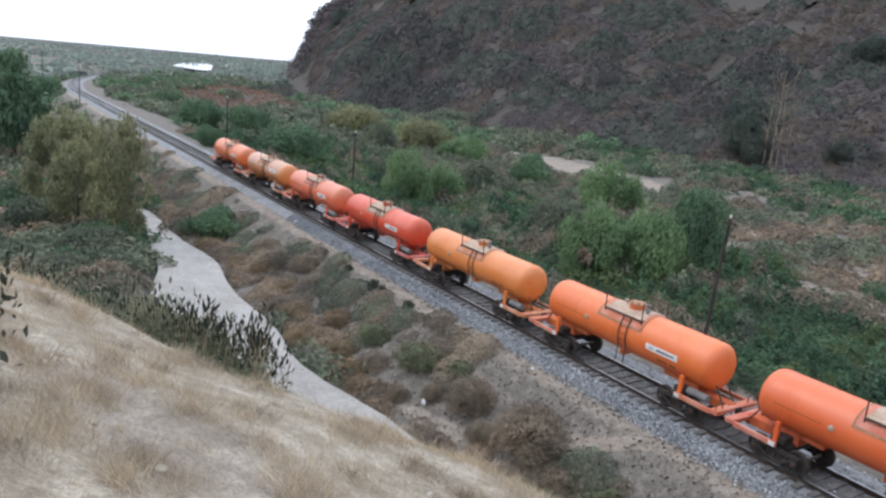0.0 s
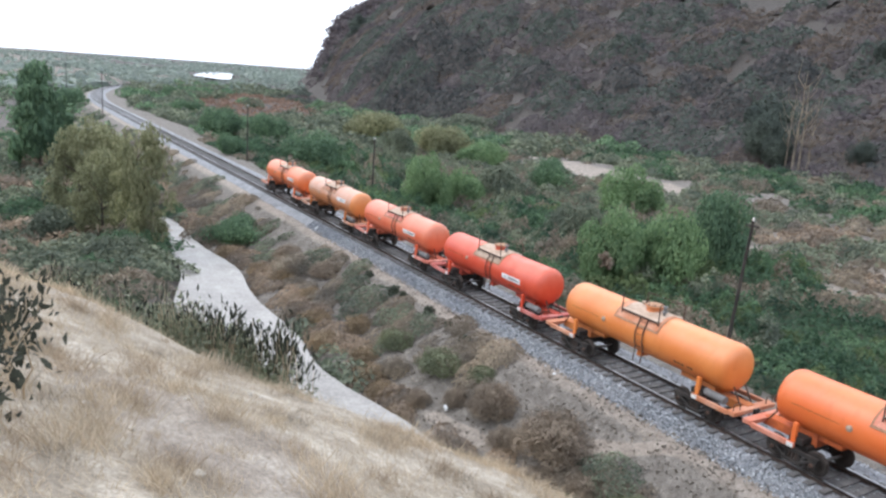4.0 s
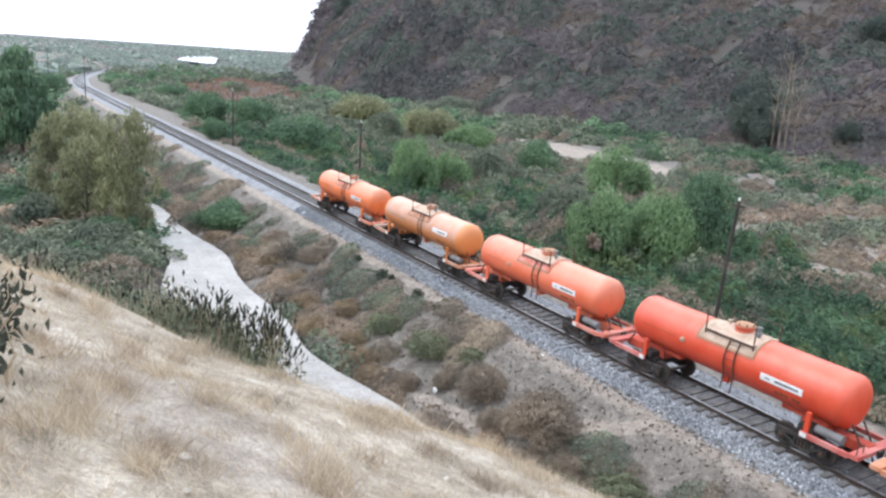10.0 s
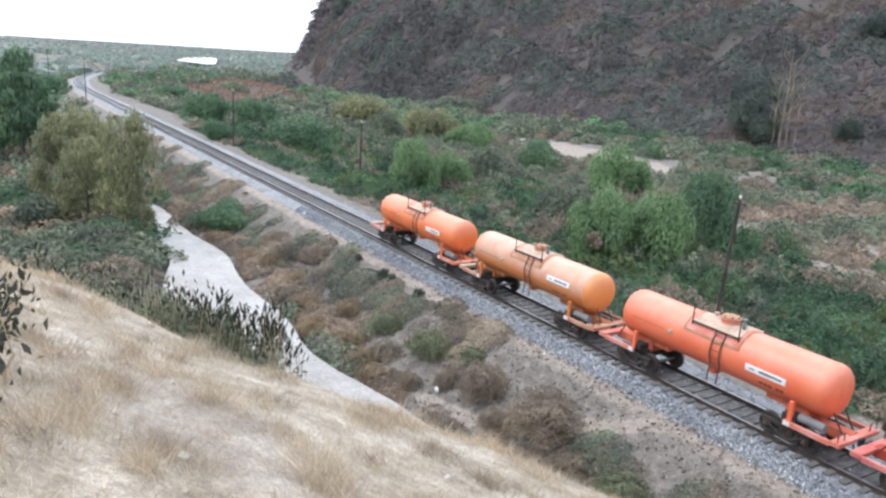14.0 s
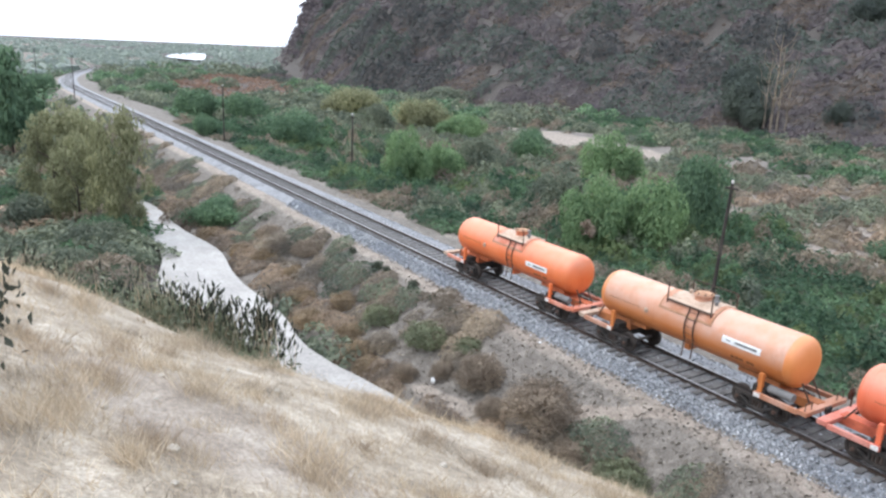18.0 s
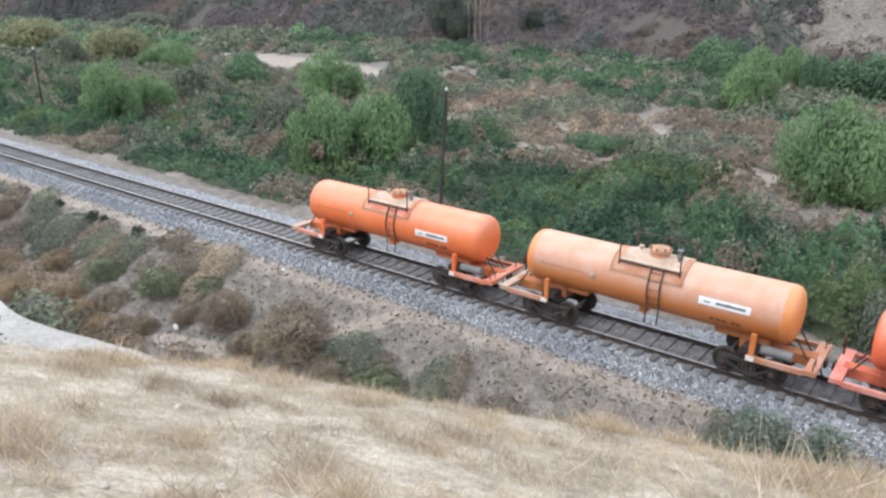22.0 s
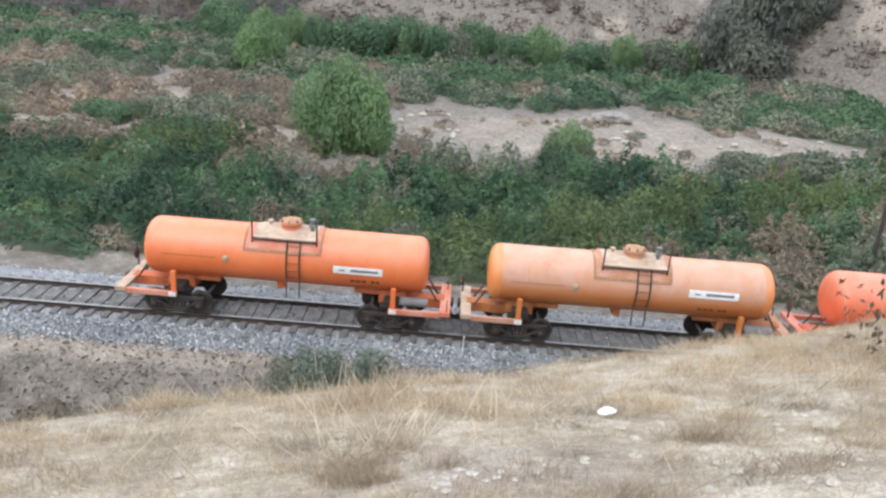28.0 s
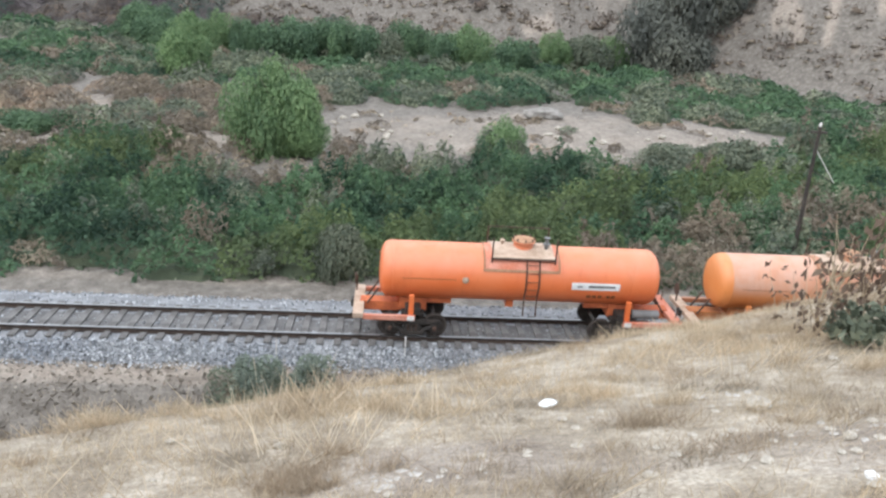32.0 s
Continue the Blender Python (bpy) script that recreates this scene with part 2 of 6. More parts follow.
def tank_paint(name, paint, faded, dust, low=2.2, high=3.05):
    """Old enamel: patches of fading, dust that settles on the upper side, streaks below."""
    m, n, l, b = nodes_of(name)
    tc = n.new("ShaderNodeTexCoord")
    info = n.new("ShaderNodeObjectInfo")
    far_off = n.new("ShaderNodeCombineXYZ")
    big = n.new("ShaderNodeMath")
    big.operation = "MULTIPLY"
    big.inputs[1].default_value = 90.0
    l.new(info.outputs["Random"], big.inputs[0])
    l.new(big.outputs[0], far_off.inputs[0])
    add = n.new("ShaderNodeVectorMath")
    l.new(tc.outputs["Object"], add.inputs[0])
    l.new(far_off.outputs[0], add.inputs[1])
    co = add.outputs[0]
    base = ramp(n, [(0.3, paint), (0.75, faded)])
    l.new(noise_of(n, l, co, 0.8, 5.0), base.inputs["Fac"])
    sep = n.new("ShaderNodeSeparateXYZ")
    l.new(co, sep.inputs["Vector"])
    up = n.new("ShaderNodeMapRange")
    up.inputs[1].default_value, up.inputs[2].default_value = low, high
    l.new(sep.outputs["Z"], up.inputs[0])
    speck = n.new("ShaderNodeMath")
    speck.operation = "MULTIPLY"
    l.new(up.outputs[0], speck.inputs[0])
    patch = ramp(n, [(0.25, (0.35, 0.35, 0.35)), (0.7, (1, 1, 1))])
    l.new(noise_of(n, l, co, 1.3, 6.0), patch.inputs["Fac"])
    l.new(patch.outputs["Color"], speck.inputs[1])
    amount = n.new("ShaderNodeMath")
    amount.operation = "MULTIPLY"
    amount.inputs[1].default_value = dust
    l.new(speck.outputs[0], amount.inputs[0])
    dusty = mix(n, l, amount.outputs[0], base.outputs["Color"], (0.57, 0.325, 0.230))
    st = n.new("ShaderNodeMapping")
    st.inputs["Scale"].default_value = (1.6, 1.0, 0.5)
    l.new(co, st.inputs["Vector"])
    streak = ramp(n, [(0.55, (1, 1, 1)), (0.8, (0.84, 0.76, 0.70))])
    l.new(noise_of(n, l, st.outputs["Vector"], 1.6, 7.0, 0.7), streak.inputs["Fac"])
    l.new(mix(n, l, 1.0, dusty, streak.outputs["Color"], "MULTIPLY"), b.inputs["Base Color"])
    b.inputs["Roughness"].default_value = 0.42
    bump(n, l, noise_of(n, l, co, 6.0, 4.0), b, 0.08, 0.02)
    return m


PAINTS = [
    ("orange", (0.74, 0.155, 0.04), (0.80, 0.215, 0.075), 0.55),
    ("amber", (0.54, 0.170, 0.042), (0.60, 0.212, 0.066), 1.25),
    ("salmon", (0.74, 0.13, 0.05), (0.80, 0.20, 0.10), 0.65),
    ("red", (0.62, 0.055, 0.02), (0.72, 0.10, 0.045), 0.3),
    ("amber_orange", (0.72, 0.20, 0.04), (0.80, 0.27, 0.07), 0.3),
    ("bright_orange", (0.78, 0.15, 0.03), (0.84, 0.20, 0.05), 0.25),
    ("deep_orange", (0.74, 0.12, 0.03), (0.80, 0.17, 0.05), 0.25),
]
for nm, c0, c1, du in PAINTS:
    M[nm] = tank_paint("tank_paint_" + nm, c0, c1, du, *((1.95, 2.45) if nm == "amber" else (2.1, 3.05)))
M["clean_amber"] = tank_paint("tank_paint_clean_amber", (0.67, 0.222, 0.060), (0.73, 0.27, 0.085), 0.3)


def ground_material():
    """Bare earth, straw grass, pale sand and brown fields by their zones, gravelly and stained."""
    m, n, l, b = nodes_of("earth")
    co = n.new("ShaderNodeTexCoord").outputs["Object"]
    zone = n.new("ShaderNodeAttribute")
    zone.attribute_name = "zone"
    sep = n.new("ShaderNodeSeparateColor")
    l.new(zone.outputs["Color"], sep.inputs["Color"])
    n1, n2, n3 = noise_of(n, l, co, 0.18, 8.0, 0.65), noise_of(n, l, co, 1.7, 8.0, 0.7), noise_of(n, l, co, 9.0, 5.0, 0.7)
    earth = ramp(n, [(0.32, (0.106, 0.092, 0.077)), (0.5, (0.172, 0.151, 0.128)), (0.68, (0.27, 0.241, 0.208))])
    l.new(n2, earth.inputs["Fac"])
    straw = ramp(n, [(0.33, (0.225, 0.183, 0.135)), (0.5, (0.355, 0.30, 0.23)), (0.66, (0.50, 0.44, 0.36))])
    l.new(n2, straw.inputs["Fac"])
    sand = ramp(n, [(0.3, (0.215, 0.176, 0.142)), (0.5, (0.30, 0.252, 0.207)), (0.7, (0.41, 0.358, 0.302))])
    l.new(n2, sand.inputs["Fac"])
    brown = ramp(n, [(0.3, (0.13, 0.075, 0.05)), (0.7, (0.22, 0.135, 0.095))])
    l.new(n2, brown.inputs["Fac"])

    def edge(z, w=0.5):
        a = n.new("ShaderNodeMath")
        a.operation = "MULTIPLY_ADD"
        l.new(n1, a.inputs[0])
        a.inputs[1].default_value = w
        l.new(z, a.inputs[2])
        r = n.new("ShaderNodeMapRange")
        r.inputs[1].default_value, r.inputs[2].default_value = 0.6, 0.85
        l.new(a.outputs[0], r.inputs[0])
        return r.outputs[0]

    c = mix(n, l, edge(sep.outputs["Red"]), earth.outputs["Color"], straw.outputs["Color"])
    c = mix(n, l, edge(sep.outputs["Green"]), c, sand.outputs["Color"])
    c = mix(n, l, edge(sep.outputs["Blue"]), c, brown.outputs["Color"])
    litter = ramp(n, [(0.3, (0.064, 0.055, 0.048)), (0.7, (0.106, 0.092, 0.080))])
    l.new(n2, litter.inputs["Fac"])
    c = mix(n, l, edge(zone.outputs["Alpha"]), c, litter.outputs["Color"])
    g = ramp(n, [(0.3, (0.72, 0.71, 0.70)), (0.7, (1.22, 1.22, 1.22))])
    l.new(n3, g.inputs["Fac"])
    c = mix(n, l, 1.0, c, g.outputs["Color"], "MULTIPLY")
    grit = ramp(n, [(0.36, (0.70, 0.68, 0.66)), (0.52, (1.0, 1.0, 1.0)), (0.68, (1.22, 1.22, 1.22))])
    l.new(noise_of(n, l, co, 34.0, 4.0, 0.7), grit.inputs["Fac"])
    l.new(mix(n, l, 1.0, c, grit.outputs["Color"], "MULTIPLY"), b.inputs["Base Color"])
    b.inputs["Roughness"].default_value = 0.95
    bump(n, l, n3, b, 0.7, 0.08)
    return m


M["ground"] = ground_material()


# ---- mesh helpers ----
def mesh_from(name, bm, material):
    me = bpy.data.meshes.new(name)
    bm.to_mesh(me)
    bm.free()
    for mat in material if isinstance(material, (list, tuple)) else [material]:
        me.materials.append(mat)
    return me


def part(name, bm, material, parent=None, label=""):
    """Links a bmesh (or a mesh that exists) as one mesh object under its thing."""
    me = bm if isinstance(bm, bpy.types.Mesh) else mesh_from(name, bm, material)
    ob = new(name, me)
    ob.parent = parent
    return tagged(ob, label)


def box(bm, x0, x1, y0, y1, z0, z1, bevel=0.0):
    r = bmesh.ops.create_cube(bm, size=1.0, matrix=Matrix.Translation(((x0 + x1) / 2, (y0 + y1) / 2, (z0 + z1) / 2)) @ Matrix.Diagonal((x1 - x0, y1 - y0, z1 - z0, 1)))
    if bevel:
        es = {e for v in r["verts"] for e in v.link_edges}
        bmesh.ops.bevel(bm, geom=list(es), offset=bevel, segments=1, affect="EDGES", clamp_overlap=True)
    return bm


def rod(bm, a, b, r0, r1=None, seg=10):
    a, b = Vector(a), Vector(b)
    d = b - a
    m = Matrix.Translation((a + b) / 2) @ d.to_track_quat("Z", "Y").to_matrix().to_4x4()
    bmesh.ops.create_cone(bm, cap_ends=True, segments=seg, radius1=r0, radius2=r0 if r1 is None else r1, depth=d.length, matrix=m)
    return bm


def lathe(bm, profile, seg=32, axis="X", at=(0, 0, 0)):
    """Turns (along, radius) pairs about an axis through at."""
    rings = []
    for s, r in profile:
        ring = []
        for k in range(seg):
            a = 2 * math.pi * k / seg
            c, d = r * math.cos(a), r * math.sin(a)
            p = {"X": (s, c, d), "Y": (c, s, d), "Z": (c, d, s)}[axis]
            ring.append(bm.verts.new(Vector(p) + Vector(at)))
        rings.append(ring)
    for p, q in zip(rings[:-1], rings[1:]):
        for k in range(seg):
            bm.faces.new((p[k], p[(k + 1) % seg], q[(k + 1) % seg], q[k]))
    bm.faces.new(rings[0])
    bm.faces.new(rings[-1][::-1])
    bmesh.ops.recalc_face_normals(bm, faces=bm.faces)
    return bm


def smooth(ob, on=True):
    ob.data.polygons.foreach_set("use_smooth", [on] * len(ob.data.polygons))
    return ob


def quads(name, P, material):
    """A mesh of loose four-cornered pieces; P is (n, 4, 3)."""
    P = np.asarray(P, dtype=np.float32)
    n = len(P)
    me = bpy.data.meshes.new(name)
    me.vertices.add(4 * n)
    me.vertices.foreach_set("co", P.ravel())
    me.loops.add(4 * n)
    me.loops.foreach_set("vertex_index", np.arange(4 * n, dtype=np.int32))
    me.polygons.add(n)
    me.polygons.foreach_set("loop_start", np.arange(0, 4 * n, 4, dtype=np.int32))
    me.materials.append(material)
    me.update(calc_edges=True)
    return me


RNG = np.random.default_rng(7)


def leaf_cards(C, size, up=0.3, aspect=1.6, rng=RNG, out=None):
    """Leaf sprays at the points C: bent cards of that size, turned all ways, or lying on a crown whose outward way is out."""
    n = len(C)
    u = rng.normal(size=(n, 3))
    u[:, 2] = u[:, 2] * 0.7 + up
    u /= np.linalg.norm(u, axis=1)[:, None]
    w = np.cross(u, rng.normal(size=(n, 3)))
    w /= np.linalg.norm(w, axis=1)[:, None] + 1e-9
    if out is not None:
        face = out + 0.38 * rng.normal(size=(n, 3))
        face /= np.linalg.norm(face, axis=1)[:, None]
        u -= (u * face).sum(1)[:, None] * face
        u /= np.linalg.norm(u, axis=1)[:, None] + 1e-9
        w = np.cross(face, u)
    s = np.broadcast_to(np.asarray(size), (n,)) * rng.uniform(0.6, 1.4, n)
    u *= (s * aspect / 2)[:, None]
    w *= (s / 2)[:, None]
    k = np.cross(u, w)
    k *= (0.25 * s / (np.linalg.norm(k, axis=1) + 1e-9))[:, None]
    return np.stack([C - u, C + w * 0.9 + k, C + u, C - w * 0.9 + k], 1)


def blades(C, height, width, lean=0.35, rng=RNG):
    """Grass blades or stems that stand on the points C."""
    n = len(C)
    h = np.broadcast_to(np.asarray(height), (n,)) * rng.uniform(0.5, 1.4, n)
    a = rng.uniform(0, 2 * np.pi, n)
    d = np.stack([np.cos(a), np.sin(a), np.zeros(n)], 1)
    t = rng.normal(size=(n, 3)) * lean
    t[:, 2] = 1
    tip = C + t * h[:, None]
    mid = C + t * (h * 0.5)[:, None] * np.array([0.93, 0.93, 1.0])
    w = (width * rng.uniform(0.6, 1.4, n))[:, None] * d
    return np.stack([C - w, C + w, mid + w * 0.8, tip], 1)


def clump(n, rx, rz, lobes, rng):
    """Points through a crown of several lobes, denser near the skin, and their outward ways; its base is at z = 0."""
    out, ways = [], []
    for _ in range(lobes):
        a, r = rng.uniform(0, 2 * np.pi), rx * 0.62 * np.sqrt(rng.uniform())
        c = np.array([r * np.cos(a), r * np.sin(a), rz * rng.uniform(0.3, 0.68) * (1.15 - 0.5 * r / rx)])
        s = np.array([rx * rng.uniform(0.28, 0.48)] * 2 + [rz * rng.uniform(0.22, 0.36)])
        m = n // lobes
        d = rng.normal(size=(m, 3))
        d /= np.linalg.norm(d, axis=1)[:, None]
        ways.append(d.copy())
        d *= (rng.uniform(0.35, 1.0, m) ** 0.3)[:, None]
        p = c + d * s
        p += rng.normal(size=p.shape) * 0.018 * rx
        out.append(p)
    p = np.concatenate(out)
    p[:, 2] = np.abs(p[:, 2])
    return p, np.concatenate(ways)


# ---- the lie of the land (rail heads at z = 0, the line along x at y = 25.66) ----
TRACK_Y, BEND_X, BEND_R, GAUGE = 25.66, -215.0, 420.0, 1.676


def line_offset(x):
    """How far the line has swung sideways at x, past the start of its bend."""
    d = np.clip(BEND_X - np.asarray(x, dtype=float), 0, 330)
    return BEND_R - np.sqrt(BEND_R ** 2 - d ** 2)


def wave(x, y, scale, seed, octaves=4):
    """Smooth rolling noise from sums of sines, about -1 to 1."""
    g = np.random.default_rng(seed)
    out, amp, tot = np.zeros(np.broadcast(x, y).shape), 1.0, 0.0
    for o in range(octaves):
        for _ in range(4):
            a, p = g.uniform(0, 2 * np.pi), g.uniform(0, 2 * np.pi)
            k = 2 * np.pi / scale * 2 ** o * g.uniform(0.7, 1.3)
            out = out + amp * np.sin(k * (np.cos(a) * x + np.sin(a) * y) + p)
        tot += amp * 2.0
        amp *= 0.5
    return out / tot


def step(a, b, v):
    t = np.clip((v - a) / (b - a), 0, 1)
    return t * t * (3 - 2 * t)


def hill_foot(x):
    """The y at which the far hill begins."""
    return np.interp(x, [-420, -330, -245, -165, -120, -75, -40, -10, 15, 40, 58, 75, 120, 300], [150, 116, 112, 118, 138, 140, 134, 138, 124, 126, 106, 84, 62, 30])


def bank(x, y):
    """Distance past the brow of the hillside on which one stands."""
    return (x + 11) * -0.559 + y * 0.829 - 0.6 + 0.35 * wave(x, y, 9, 5, 2) + 0.95 * step(-4, 0, x) + 0.45 * (1 - step(-9, -5.5, x))


# middle and half width of the creek
CREEK_X, CREEK_Y, CREEK_W = (-80, -66, -56, -48, -38, -28, -22), (14.2, 14.2, 13.6, 12.6, 13.1, 14.2, 14.5), (0.5, 1.3, 2.4, 2.9, 1.8, 1.9, 1.6)


def ground(x, y):
    x, y = np.asarray(x, dtype=float), np.asarray(y, dtype=float)
    yy = y - line_offset(x)
    # formation, its slopes, the ditch and the valley floor
    n1, n2, n3 = wave(x, y, 60, 1), wave(x, y, 14, 2), wave(x, y, 3.5, 3, 3)
    toe = 17.6 + 1.2 * wave(x, y, 25, 4)
    z = -0.62 + 0.03 * n3 - (2.5 + 0.3 * n1) * (1 - step(toe, 23.4, yy)) + 0.22 * n2 * (1 - step(20, 23.0, yy))
    far = step(31.8, 38, yy)
    mid = np.interp(x, CREEK_X, CREEK_Y)
    z = z - 0.55 * (1 - step(0.9, 1.7, np.abs(y - mid) / np.interp(x, CREEK_X, CREEK_W))) * step(-84, -80, x) * (1 - step(-24, -21, x))
    lake = 1 - step(0.9, 1.5, np.hypot((0.97 * (x + 760) - 0.242 * (y - 190)) / 180, (0.242 * (x + 760) + 0.97 * (y - 190)) / 26))
    z = z - 1.0 * lake - 1.3 * far + far * (0.35 * n1 + 0.25 * n2 + 0.08 * n3) + 0.05 * n3 * step(29, 31, yy)
    # far hill
    up = y - hill_foot(x)
    steep = 0.62 + 0.5 * (1 - step(-260, -170, x))
    lump = 2.0 * wave(x, y, 17, 7) + 0.9 * wave(x, y, 5.3, 8, 3)
    hz = np.where(up > 0, up * (steep + 0.08 * n1) + lump * step(0, 25, up), 0)
    hz = 120 * (1 - np.exp(-np.maximum(hz, 0) / 120))
    nose = 0.3256 * x + 0.9455 * y + 1.5 * wave(x, y, 30, 12)
    hz = np.minimum(hz, np.maximum(2.6 * (nose - 15), 0)) * step(-640, -470, x)
    z = z + hz
    # near hillside
    d = bank(x, y)
    top = 11.4 + 0.12 * x - 0.40 * y + 0.10 * wave(x, y, 5, 6) + 0.03 * n3
    top = np.where(y < -2, 11.4 + 0.12 * x + 0.8 + 0.25 * (-2 - y), top)
    fall = np.maximum(d, 0)
    top = top - 0.5 * fall ** 2 / (fall + 1.2)
    top = np.minimum(top, -0.62 + np.maximum(22.3 - yy, -3) * 1.15)
    return np.maximum(z, top)


def axis_steps(core0, core1, fine, far0, far1, grow=1.12):
    mid = list(np.arange(core0, core1 + fine / 2, fine))
    lo, s = [core0], fine
    while lo[-1] > far0:
        s *= grow
        lo.append(lo[-1] - s)
    hi, s = [core1], fine
    while hi[-1] < far1:
        s *= grow
        hi.append(hi[-1] + s)
    return np.array(lo[:0:-1] + mid + hi[1:])


def grid_mesh(name, xs, ys, zf, material):
    X, Y = np.meshgrid(xs, ys)
    Zz = zf(X, Y)
    V = np.stack([X, Y, Zz], -1).reshape(-1, 3)
    nx, ny = len(xs), len(ys)
    i = (np.arange(ny - 1)[:, None] * nx + np.arange(nx - 1)[None, :]).ravel()
    F = np.stack([i, i + 1, i + nx + 1, i + nx], 1)
    me = bpy.data.meshes.new(name)
    me.vertices.add(len(V))
    me.vertices.foreach_set("co", V.astype(np.float32).ravel())
    me.loops.add(4 * len(F))
    me.loops.foreach_set("vertex_index", F.astype(np.int32).ravel())
    me.polygons.add(len(F))
    me.polygons.foreach_set("loop_start", np.arange(0, 4 * len(F), 4, dtype=np.int32))
    me.polygons.foreach_set("use_smooth", np.ones(len(F), dtype=bool))
    me.materials.append(material)
    me.update(calc_edges=True)
    return me, V


def blob(x, y, cx, cy, rx, ry, turn=0.0):
    c, s = math.cos(turn), math.sin(turn)
    u, v = ((x - cx) * c + (y - cy) * s) / rx, (-(x - cx) * s + (y - cy) * c) / ry
    return 1 - step(0.6, 1.1, np.sqrt(u * u + v * v))


def trail(x, y):
    """Footpaths that climb the far hill."""
    up = y - hill_foot(x)
    a = 1 - step(0.5, 1.6, np.abs(up - 6 - 0.30 * (x - 20) - 1.5 * np.sin(x * 0.09)))
    b = 1 - step(0.5, 1.5, np.abs(up - 22 + 0.22 * (x - 30) - 2.0 * np.sin(x * 0.07)))
    c = 1 - step(0.6, 1.8, np.abs(up - 16 - 0.10 * (x + 110) - 2.0 * np.sin(x * 0.05)))
    return np.maximum.reduce([a * step(10, 25, x), b * step(-10, 5, x), c * step(-125, -105, x) * (1 - step(-70, -50, x))]) * step(1, 3, up)


# the footpath over the embankment's slope
PATH_X, PATH_Y = (-31, -28, -25, -22.4, -20.3, -18.0), (17.4, 17.7, 18.4, 20.1, 21.2, 23.1)


def zones(x, y):
    """How far each spot is straw grass, pale sand or brown field."""
    yy = y - line_offset(x)
    d = bank(x, y)
    straw = 1 - step(0.5, 3.0, d)
    up = y - hill_foot(x)
    # Far plain gets pale straw colour in place of haze over it.
    straw = np.maximum(straw, 0.55 * (1 - step(-520, -400, x)) * (1 - step(0, 6, up)))
    straw = np.maximum(straw, 0.10 * step(-75, 25, x) * step(2, 14, up))
    sand = np.maximum.reduce([
        blob(x, y, 18, 70, 30, 14, 0.1) * 0.50, blob(x, y, -34, 69, 44, 15, -0.2) * 0.50, 0.40 * step(0.2, 0.6, wave(x, 2.0 * (y - hill_foot(x)), 9, 96)) * step(-50, 0, x) * step(2, 8, up), blob(x, y, -99, 92.5, 24, 8, 0.0) * 0.85, blob(x, y, -122, 97, 24, 5, -0.05) * 0.8,
        blob(x, y, 0.6, 4.3, 1.6, 0.9) * 0.6, blob(x, y, -5.2, 1.2, 2.2, 1.0, 0.5) * 0.55, blob(x, y, 3.0, 4.0, 1.5, 0.8) * 0.5, trail(x, y) * 0.75,
        blob(x, y, -200, 86, 18, 4, 0.3) * 0.8, blob(x, y, 5, 142, 40, 12) * 0.30,
        (1 - step(0.3, 1.4, np.abs(yy - 30.6))) * (0.2 + 0.25 * step(-140, -60, x)), (1 - step(0.3, 1.1, np.abs(yy - 22.9))) * 0.60, (1 - step(0.25, 0.75, np.abs(y - np.interp(x, PATH_X, PATH_Y)))) * step(-31, -28, x) * (1 - step(-18, -17, x)) * 0.9,
        0.08 * step(2, 20, up) * step(-30, 40, x)])
    brown = 1.0 * blob(x, y, -272, 84, 105, 30, -0.284)
    return straw, sand, brown


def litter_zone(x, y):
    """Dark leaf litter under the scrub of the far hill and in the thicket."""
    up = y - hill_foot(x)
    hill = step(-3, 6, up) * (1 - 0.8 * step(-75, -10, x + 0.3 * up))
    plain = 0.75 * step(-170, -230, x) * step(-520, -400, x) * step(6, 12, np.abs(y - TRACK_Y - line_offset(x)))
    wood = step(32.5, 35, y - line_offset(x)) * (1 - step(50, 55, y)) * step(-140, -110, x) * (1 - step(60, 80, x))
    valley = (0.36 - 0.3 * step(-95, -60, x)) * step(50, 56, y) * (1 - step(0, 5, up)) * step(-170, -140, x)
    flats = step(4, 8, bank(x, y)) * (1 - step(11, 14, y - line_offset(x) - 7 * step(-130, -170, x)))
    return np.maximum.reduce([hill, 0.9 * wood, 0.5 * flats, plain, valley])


me, V = grid_mesh("ground", axis_steps(-75, 30, 0.5, -4700, 4700, 1.055), axis_steps(-14, 46, 0.4, -4700, 4700, 1.055), ground, M["ground"])
zr, zg, zb = zones(V[:, 0], V[:, 1])
att = me.color_attributes.new("zone", "FLOAT_COLOR", "POINT")
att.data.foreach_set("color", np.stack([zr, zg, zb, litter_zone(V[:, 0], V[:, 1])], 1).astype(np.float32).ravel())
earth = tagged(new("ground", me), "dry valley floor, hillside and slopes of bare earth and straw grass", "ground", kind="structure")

# far lake
bm = bmesh.new()
for k in range(40):
    a = 2 * math.pi * k / 40
    u, v = 170 * math.cos(a) * (1 + 0.15 * math.sin(3 * a)), 21 * math.sin(a) * (1 + 0.3 * math.sin(2 * a + 1))
    bm.verts.new((-760 - 0.97 * u + 0.242 * v, 190 + 0.242 * u + 0.97 * v, -0.9))
bm.faces.new(bm.verts)
tagged(part("water", bm, M["lake"]), "distant lake that mirrors the white sky", "lake", kind="structure")

